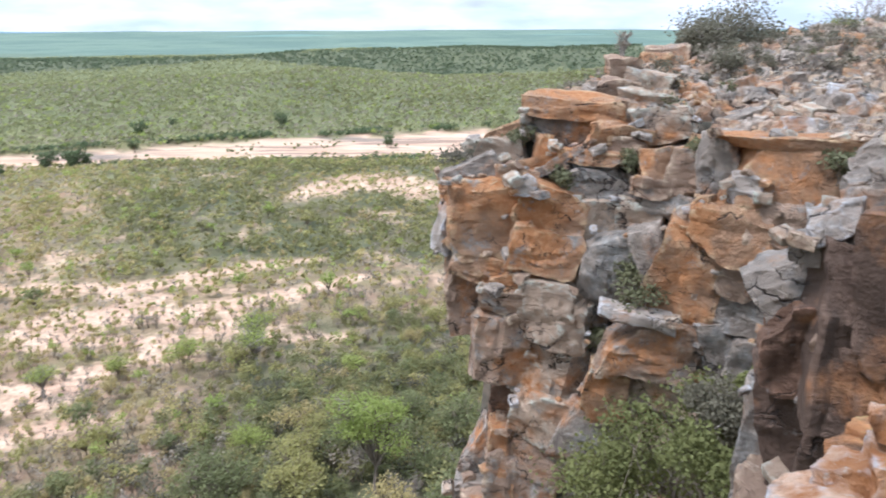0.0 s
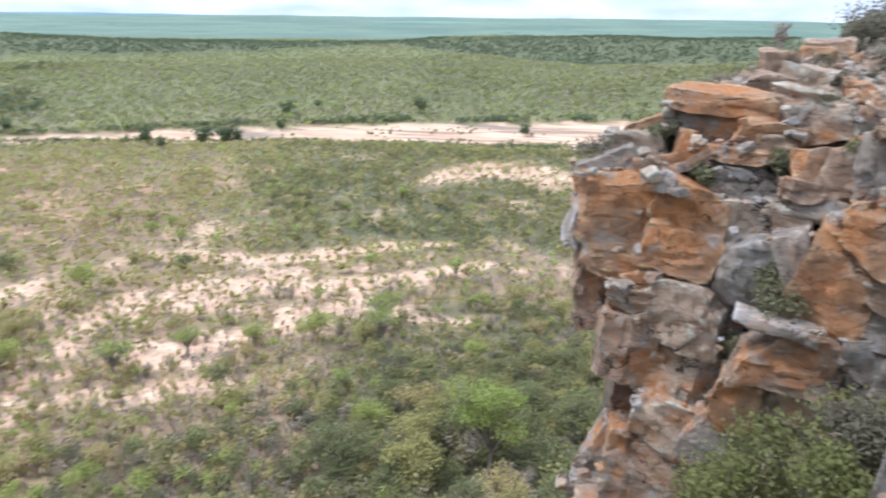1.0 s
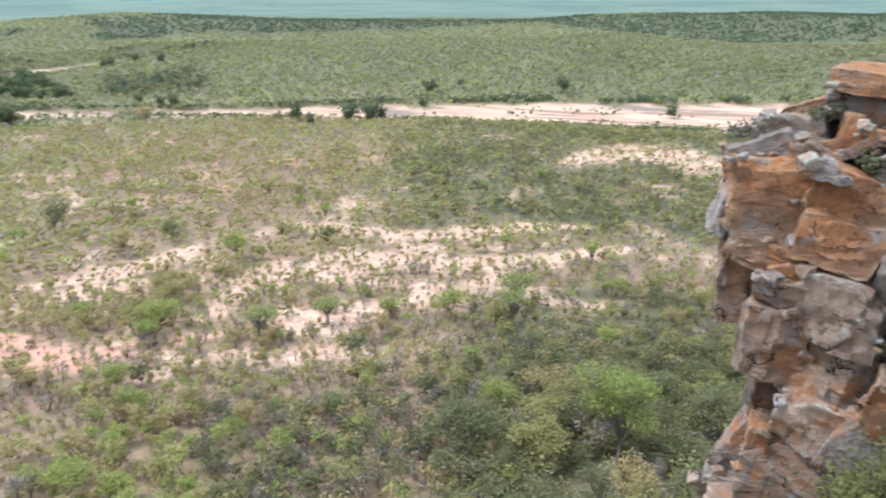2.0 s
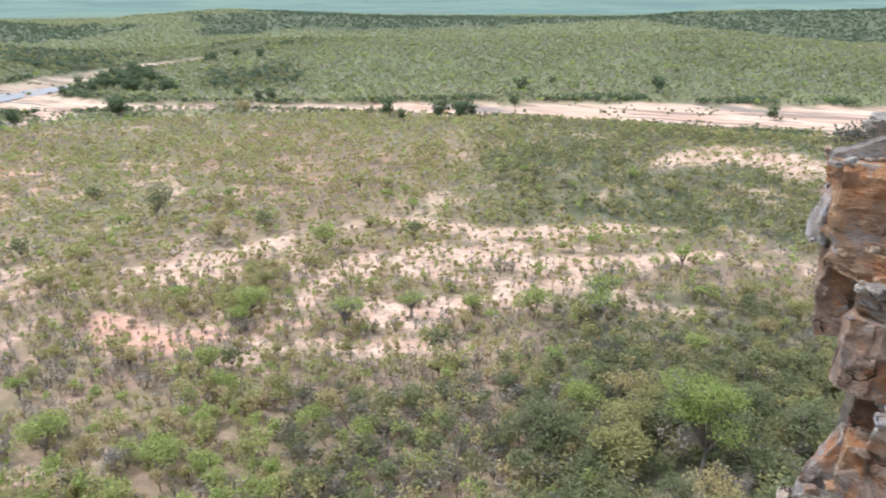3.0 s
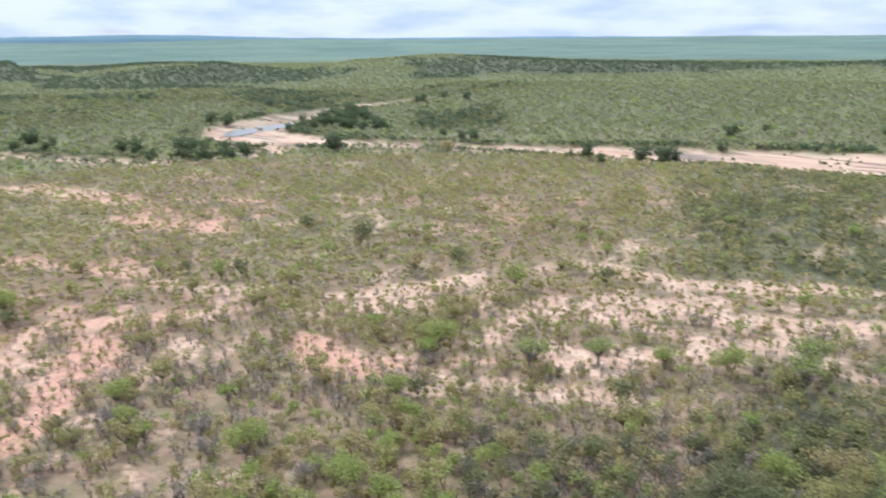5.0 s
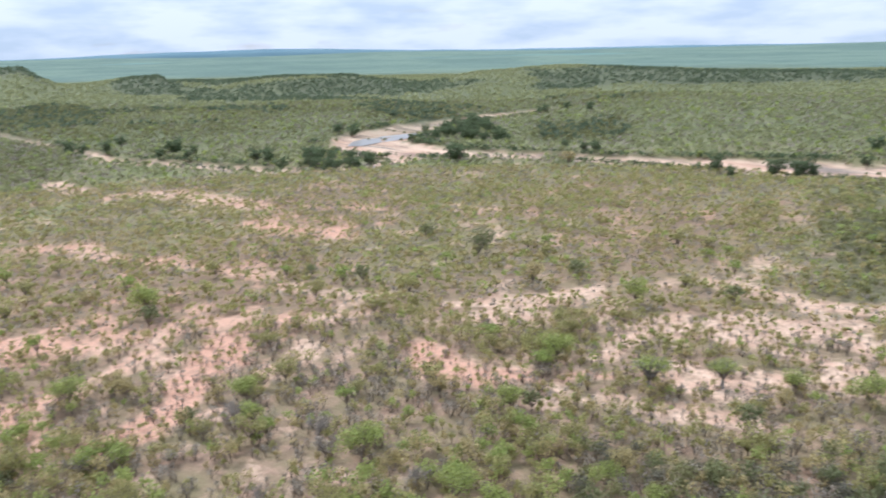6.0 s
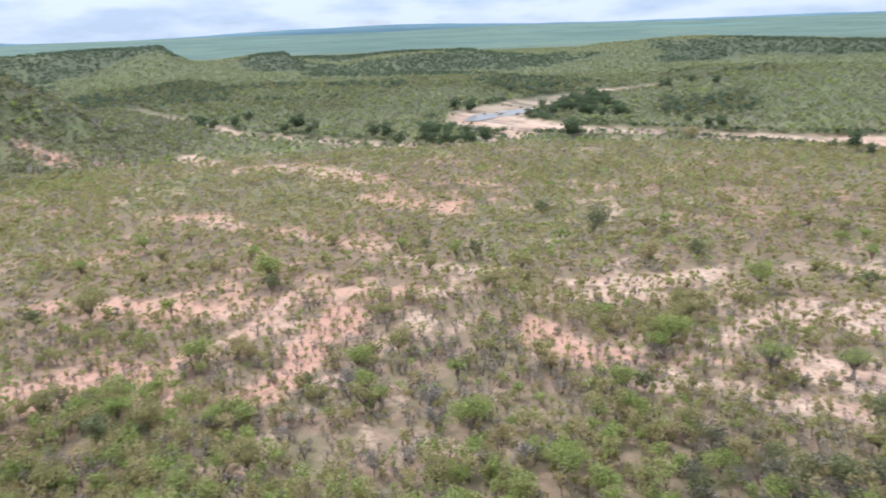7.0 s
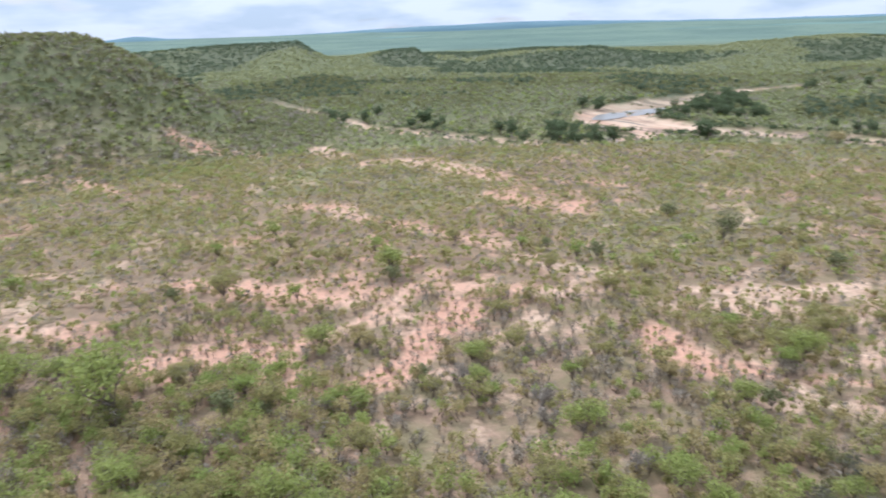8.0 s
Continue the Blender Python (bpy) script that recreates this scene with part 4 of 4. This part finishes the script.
shrub(10.73, 30.35, 43.49, 3.39, 2.49, "y")
shrub(9.60, 30.34, 43.26, 2.04, 1.81, "y")
shrub(7.25, 24.49, 41.71, 1.21, 1.17, "o")
shrub(12.50, 26.83, 43.09, 1.40, 1.27, "o")
shrub(15.31, 30.24, 43.54, 2.65, 1.68, "g")
shrub(17.29, 32.90, 44.43, 3.41, 2.36, "t")
shrub(9.42, 27.11, 42.63, 1.64, 1.55, "y")
shrub(9.44, 25.88, 42.15, 1.19, 1.19, "o")
shrub(7.56, 21.50, 40.52, 0.98, 1.80, "o")
shrub(3.56, 22.77, 40.20, 0.94, 0.94, "o")
shrub(2.42, 24.29, 41.32, 0.99, 0.71, "o")
shrub(5.28, 21.28, 37.53, 1.24, 1.15, "o")
shrub(5.66, 20.30, 37.32, 1.43, 0.79, "o")
shrub(0.65, 24.02, 40.86, 1.32, 0.59, "y")
shrub(4.75, 21.48, 35.43, 0.75, 0.95, "o")
shrub(5.55, 22.53, 40.63, 0.67, 1.01, "o")
shrub(9.92, 18.91, 41.00, 1.07, 1.38, "o")
shrub(13.75, 27.56, 42.08, 1.75, 1.97, "y")
shrub(12.34, 29.10, 43.33, 2.04, 0.90, "y")
shrub(15.11, 27.86, 42.83, 1.58, 1.58, "y")
shrub(6.13, 27.32, 43.75, 0.52, 1.21, "t")
shrub(5.69, 17.23, 33.48, 3.40, 2.97, "b")
shrub(4.34, 17.83, 32.66, 2.85, 1.95, "b")
shrub(6.04, 15.07, 34.39, 1.97, 1.97, "b")
shrub(6.68, 17.04, 34.98, 1.87, 1.72, "y")
shrub(6.59, 15.00, 37.15, 0.77, 0.90, "b")
shrub(4.90, 16.89, 31.76, 4.38, 2.33, "b")
shrub(11.86, 30.10, 43.46, 2.53, 1.61, "y")
shrub(9.07, 27.74, 42.35, 1.67, 1.46, "y")
shrub(10.28, 26.18, 42.30, 1.61, 1.21, "y")
shrub(13.47, 29.84, 43.35, 2.10, 1.40, "o")
shrub(13.68, 25.15, 42.26, 1.64, 1.23, "y")


def crest_scrub():
    """Dry tufted grass and low scrub between the stones of the crest."""
    rng = np.random.default_rng(17)
    az, r = np.radians(rng.uniform(-36, -8, 900)), rng.uniform(21, 37, 900)
    x, y = -np.sin(az) * r, np.cos(az) * r
    d, side = polyline(x, y, EDGE)
    m = (side < 0) & (d > 0.8) & (fnoise(x, y, 5, 19) + 0.012 * (r - 26) > 0.47)
    x, y = x[m], y[m]
    h = rng.uniform(0.25, 0.75, len(x))
    for name, leaf, k, label in (("dry_grass", "dry", slice(0, None, 2), "dry grey-brown tufted grass among the stones"), ("low_scrub", "scrub", slice(1, None, 2), "low olive-brown scrub among the stones")):
        bush_sheet(name, label, leaf, x[k], y[k], h[k] * 1.5, h[k], 60, 0.055 + 0 * h[k], rng, 4, False, 0.1)


def bank_bushes():
    """Low dark bush along both banks of the sandy river and on its bars."""
    rng = np.random.default_rng(18)
    x, y = rng.uniform(-450, 60, 70000), rng.uniform(80, 420, 70000)
    deep = np.maximum(band(x, y, RIVER), band(x, y, STREAM))
    patchy = fnoise(x, y, 16, 20)
    on_bank = (deep > -0.45) & (deep < -0.05) & (patchy > 0.47)
    on_bar = (deep > 0.05) & (patchy > 0.64) & (rng.uniform(0, 1, len(x)) < 0.16)
    for name, leaf, m, tall, label in (("bank_bushes", "dark", on_bank, 2.6, "dark green bush along the river bank"), ("bar_bushes", "deep", on_bar, 1.1, "low green bush on the sandbars")):
        h = tall * rng.uniform(0.5, 1.2, m.sum())
        bush_sheet(name, label, leaf, x[m], y[m], h * 1.5, h, 16, 0.40 + 0 * h, rng, 3, False, 0.05)


def place_tree(kind, x, y, s=1.0, turn=0.0):
    meshes, label, group = TREES[kind]
    stand("tree", meshes, pose(x, y, float(height(x, y)), 0, 0, turn) @ Matrix.Diagonal((s, s, s, 1)), label, "tree", group)


TREES = {
    "big": (plant("tree", 7.2, 11.0, "bright", 6500, 0.125, 21, trunk=3.2), "tall fresh green tree at the foot of the cliff", "trees on the plain"),
    "baobab": (plant("tree", 6.6, 5.6, "bright", 1400, 0.145, 22, trunk=2.6, flat=1.0, bark=PALE_BARK), "thick-trunked baobab with a flat pale green crown", "baobabs"),
    "round": (plant("tree", 5.6, 5.2, "green", 1200, 0.165, 23, trunk=1.5), "rounded green tree on the sandy plain", "trees on the plain"),
    "fresh": (plant("tree", 5.2, 5.0, "bright", 1150, 0.165, 24, trunk=1.4), "bright green leafy tree on the plain", "trees on the plain"),
    "olive": (plant("tree", 4.8, 5.0, "olive", 1000, 0.15, 25, trunk=1.6), "olive green open-crowned tree on the plain", "trees on the plain"),
    "dark": (plant("tree", 5.4, 6.4, "dark", 480, 0.36, 26, trunk=0.5, flat=-0.9, limbs=1), "dark green riverside tree", "riverside trees"),
    "grey": (plant("tree", 4.2, 4.6, "dry", 500, 0.09, 27, trunk=1.4, bark=PALE_BARK, limbs=14), "grey nearly leafless tree on the plain", "trees on the plain"),
    "deep": (plant("tree", 5.8, 5.6, "deep", 1300, 0.16, 29, trunk=1.4), "cool green leafy tree below the cliff", "trees on the plain"),
    "small": (plant("tree", 4.0, 4.2, "green", 300, 0.24, 30, trunk=1.0, limbs=1), "small rounded green tree among the bushes", "trees on the plain"),
    "young": (plant("tree", 3.4, 4.4, "bright", 280, 0.22, 31, trunk=1.1, limbs=1), "small light green tree among the bushes", "trees on the plain"),
    "shady": (plant("tree", 4.4, 4.0, "deep", 300, 0.25, 32, trunk=0.9, limbs=1), "small dull green tree among the bushes", "trees on the plain"),
    "spread": (plant("tree", 8.0, 5.5, "bright", 1700, 0.18, 28, trunk=1.8, flat=0.4), "wide green tree at the foot of the escarpment", "trees on the plain"),
}
for kind, x, y, s in [("big", -6.6, 65, 1.05), ("baobab", -27, 104, 1.0), ("round", -1, 111, 0.9), ("baobab", -57, 82, 0.85), ("fresh", -80, 110, 1.0), ("olive", -100, 104, 1.1),
                      ("deep", -123, 111, 1.25), ("baobab", -51, 90, 0.72), ("fresh", -71, 77, 0.65), ("baobab", -26, 99, 0.9), ("fresh", -134, 42, 1.25), ("olive", -198, 225, 1.4),
                      ("round", -122, 69, 0.75), ("round", -134, 11, 1.2), ("spread", -104, -19, 1.2), ("spread", -94, -7, 1.7), ("fresh", -173, 27, 0.85)]:
    place_tree(kind, x, y, s, x * 37 % 360)
TR = random.Random(5)
for x, y, n, wide in [(-141, 258, 7, 13), (-124, 262, 4, 8), (-322, 272, 30, 20), (-300, 264, 20, 18), (-338, 300, 20, 16), (-372, 236, 4, 5), (-262, 165, 12, 16), (-285, 168, 12, 14), (-300, 150, 8, 14), (-242, 206, 5, 6),
                      (-350, 130, 9, 20), (-400, 112, 9, 22), (-10, 344, 4, 50), (-110, 326, 4, 50), (-225, 268, 7, 25), (-372, 400, 9, 20)]:
    for _ in range(max(3, int(n * 0.56))):
        place_tree("dark", x + TR.gauss(0, wide * 0.6), y + TR.gauss(0, wide * 0.45), TR.uniform(0.75, 1.4), TR.uniform(0, 360))
for _ in range(80):
    az, r = radians(TR.uniform(-4, 100)), TR.uniform(66, 120)
    x, y = -math.sin(az) * r, math.cos(az) * r
    b = float(cover(np.array([x]), np.array([y]))[0][0])
    if TR.random() > b * 1.2:
        place_tree(TR.choice(["round", "fresh", "olive", "olive", "grey", "grey", "round", "spread"]), x, y, TR.uniform(0.45, 0.8), TR.uniform(0, 360))
for _ in range(60):
    az, r = radians(TR.uniform(-3, 20) if TR.random() < 0.6 else TR.uniform(72, 100)), TR.uniform(50, 82)
    x, y = -math.sin(az) * r, math.cos(az) * r
    place_tree(TR.choice(["deep", "deep", "round", "deep", "grey", "olive"] if x > -35 else ["round", "fresh", "spread", "fresh", "grey", "spread"]), x, y, TR.uniform(0.6, 1.05), TR.uniform(0, 360))

for _ in range(88):
    az, r = radians(TR.uniform(-2, 100)), TR.uniform(84, 185)
    x, y = -math.sin(az) * r, math.cos(az) * r
    if float(cover(np.array([x]), np.array([y]))[0][0]) < 0.6:
        place_tree(TR.choice(["small", "small", "young", "young", "shady"]), x, y, TR.uniform(0.6, 1.1), TR.uniform(0, 360))


# ---- bush of the plain ----
def scatter(r0, r1, spacing, seed, a0=-14, a1=104):
    rng = np.random.default_rng(seed)
    n = int(math.radians(a1 - a0) * (r1 * r1 - r0 * r0) / 2 / spacing ** 2)
    az, r = np.radians(rng.uniform(a0, a1, n)), np.sqrt(rng.uniform(r0 * r0, r1 * r1, n))
    x, y = -np.sin(az) * r, np.cos(az) * r
    d, side = polyline(x, y, EDGE)
    bare, red, sand, wood = cover(x, y)
    clump = step(0.28, 0.6, fnoise(x, y, 11, 71))
    keep = (rng.uniform(0, 1, n) < (1 - 0.12 * bare) * (0.66 + 0.34 * clump + 0.4 * wood)) & (sand < 0.3) & (side * d > 4)
    return x[keep], y[keep], wood[keep], bare[keep], rng


def bush_sheet(name, label, leaf, x, y, w, h, count, size, rng, lobes=4, stem=True, low=0.25):
    if len(x) == 0:
        return
    base = np.column_stack([x, y, height(x, y)])
    tone = np.clip(rng.normal(0.5, 0.3, len(x)), 0, 1)
    c = lumps(base, w, h, count, lobes, rng, low)
    v, f, t = tufts(c, np.repeat(size, count), rng, np.repeat(tone, count))
    ob = tagged(new(name, mesh_from(name, v, f, LEAF[leaf], t)), label, "bushes", kind="stuff")
    if stem:
        k = 5 if leaf == "dry" else 2
        s = np.repeat(base, k, 0) + rng.normal(size=(len(x) * k, 3)) * [0.06, 0.06, 0]
        e = s + np.column_stack([rng.normal(size=len(s)) * np.repeat(w, k) * 0.2, rng.normal(size=len(s)) * np.repeat(w, k) * 0.2, np.repeat(h, k) * rng.uniform(0.55, 0.95, len(s))])
        sv, sf = sticks(s, e, np.repeat(0.012 * h + 0.012, k))
        part("stems", mesh_from("stems", sv, sf, BARK), ob)


# belts of taller green bush: x, y, half width along each
BELTS = [[(-111, 77, 3), (-94, 76, 3.5), (-80, 78, 3.5), (-71, 81, 2.5)], [(-82, 108, 2.5), (-78, 113, 3), (-69, 117, 3), (-64, 123, 2.5)], [(-173, 7, 3), (-166, 15, 4), (-157, 23, 4), (-148, 31, 3)],
         [(-137, 40, 2.5), (-134, 46, 2.5)], [(-80, 74, 2.5), (-75, 79, 3), (-81, 92, 2.5), (-80, 103, 2.5)]]


def bush_zone(r0, r1, spacing, seed, count, size, grow=1.0, stem=True, lobes=4):
    x, y, wood, bare, rng = scatter(r0, r1, spacing, seed, -14 if r1 > 400 else -4)
    clear = np.hypot(x + 6.0, y - 60) > 5.5
    x, y, wood, bare = x[clear], y[clear], wood[clear], bare[clear]
    belt = step(-0.6, 0.3, np.max([band(x, y, b) for b in BELTS], axis=0) + fnoise(x, y, 6, 75) - 0.5)
    grey = np.exp(-(np.hypot(x + 84, y - 52) / 17.0) ** 2) + 0.7 * np.exp(-(np.hypot(x + 22, y - 120) / 20.0) ** 2)
    u = (1 - belt) * (0.38 * grey) + (1 - 0.5 * belt) * rng.uniform(0, 1, len(x)) + (1 - belt) * 0.8 * (fnoise(x, y, 30, 73) - 0.5)
    lush = np.exp(-(np.hypot(x + 8, y - 68) / 26.0) ** 2) + np.exp(-(np.hypot(x + 82, y + 8) / 26.0) ** 2)
    h = grow * (1.2 + 2.1 * rng.uniform(0, 1, len(x)) ** 1.8) * (1 + 0.45 * lush + 0.3 * belt) * (1 - 0.38 * bare)
    w = h * rng.uniform(0.65, 1.15, len(x)) * (1 + 0.45 * step(120, 190, np.hypot(x, y)))
    sets = [("green", "bush", "green", u < 0.34, 1.0), ("olive", "bush", "olive", (u >= 0.34) & (u < 0.56), 1.0),
            ("fresh", "bush", "bright", (u >= 0.56) & (u < 0.645), 1.0), ("dry", "bush", "dry", u >= 0.645, 0.7)]
    words = {"green": "green savanna bushes on sandy soil", "olive": "olive green savanna bushes on sandy soil", "fresh": "fresh light green bushes", "dry": "grey leafless thorn bushes"}
    darkened = rng.uniform(0, 1, len(x)) < wood
    bush_sheet("wooded_bushes", "close green bush on the slopes, darkened partly for cloud shadow", "wooded", x[darkened], y[darkened], w[darkened] * 1.15, h[darkened] * 1.1, count, size * (h[darkened] / 2) ** 0.5, rng, lobes, False)
    for key, nm, leaf, m, k in sets:
        m = m & ~darkened
        leaf = "far" if r0 > 250 and leaf in ("green", "olive") else leaf
        bush_sheet(key + "_bushes", words[key], leaf, x[m], y[m], w[m], h[m] * (1.0 if key != "dry" else 0.9), max(3, int(count * k)), size * (h[m] / 2) ** 0.5 * (0.75 if key == "dry" else 1.0), rng, lobes, stem)


bush_zone(46, 130, 1.3, 81, 85, 0.14)
bush_zone(130, 300, 1.5, 82, 18, 0.33, grow=0.95, stem=False)
bush_zone(300, 700, 2.6, 83, 7, 0.8, grow=0.95, stem=False, lobes=3)


def hill_bush():
    """Close brush over the steep hill at the end of the escarpment."""
    rng = np.random.default_rng(88)
    n = 9500
    turn, d = rng.uniform(0, 2 * np.pi, n), 165 * np.sqrt(rng.uniform(0, 1, n))
    x, y = -426 + d * np.cos(turn), -60 + d * np.sin(turn)
    k = rng.uniform(0, 1, n) + 0.9 * (fnoise(x, y, 34, 89) - 0.5)
    h = rng.uniform(1.3, 3.2, n)
    w = h * rng.uniform(1.1, 1.8, n)
    for name, leaf, m, label in (("hill_brush", "wooded", k < 0.42, "dull green brush on the steep hill"), ("hill_thorn", "dry", (k >= 0.42) & (k < 0.78), "grey-brown thorn brush on the steep hill"),
                                 ("hill_trees", "deep", k >= 0.78, "darker green brush on the steep hill")):
        bush_sheet(name, label, leaf, x[m], y[m], w[m], h[m], 11, 0.55 + 0 * h[m], rng, 4, False, 0.1)


def thicket():
    """Taller, closer bush on the broken ground under the escarpment."""
    x, y, wood, bare, rng = scatter(24, 104, 2.2, 86, -6, 108)
    az, rr = np.degrees(np.arctan2(-x, y)), np.hypot(x, y)
    reach = 80 + 20 * (1 - step(12, 26, az)) + 30 * step(70, 84, az) + 26 * (fnoise(x, y, 18, 77) - 0.5)
    m = (rr < reach) & (np.hypot(x + 6.0, y - 60) > 5.5)
    x, y = x[m], y[m]
    h = rng.uniform(1.8, 3.9, len(x))
    w = h * rng.uniform(0.8, 1.4, len(x))
    u = rng.uniform(0, 1, len(x)) + 0.5 * (fnoise(x, y, 16, 79) - 0.5)
    u = np.where((np.degrees(np.arctan2(-x, y)) < 35) & (u >= 0.42) & (u < 0.53), 0.3, u)
    # the east side takes darker leaves, cloud shadow put into their colour
    east = np.degrees(np.arctan2(-x, y)) < 40
    swap = {"green": ("deep", "bright"), "bright": ("green", "bright"), "olive": ("wooded", "green"), "dry": ("scrub", "olive")}
    for key, leaf, k, words in (("thicket_green", "green", u < 0.42, "dense green bush below the cliff"), ("thicket_fresh", "bright", (u >= 0.42) & (u < 0.56), "light green bush below the cliff"),
                                ("thicket_olive", "olive", (u >= 0.56) & (u < 0.76), "olive bush below the cliff"), ("thicket_dry", "dry", u >= 0.76, "grey twiggy bush below the cliff")):
        for side, kk in ((0, k & east), (1, k & ~east)):
            bush_sheet(key, words, swap[leaf][side], x[kk], y[kk], w[kk], h[kk], 205, 0.092 + 0.022 * h[kk], rng, 7, True, 0.2)


hill_bush()
thicket()
crest_scrub()
bank_bushes()


def far_woods():
    x, y, wood, bare, rng = scatter(700, 1500, 6.2, 84, -14, 104)
    h = rng.uniform(1.6, 3.4, len(x)) * (1 + 0.5 * wood)
    m = wood < 0.45
    bush_sheet("far_bushes", "distant green bush over low hills", "far", x[m], y[m], h[m] * 2.2, h[m] * 0.8, 4, 1.5 + 0 * h[m], rng, 3, False)
    x, y, wood, bare, rng = scatter(330, 1500, 6.5, 85, -14, 104)
    m = wood >= 0.45
    h = rng.uniform(2.5, 4.5, m.sum())
    bush_sheet("dark_woods", "dense dark green woodland on the hills, standing in for cloud shadow too", "woods", x[m], y[m], h * 1.6, h, 6, 1.3 + 0 * h, rng, 3, False)


far_woods()
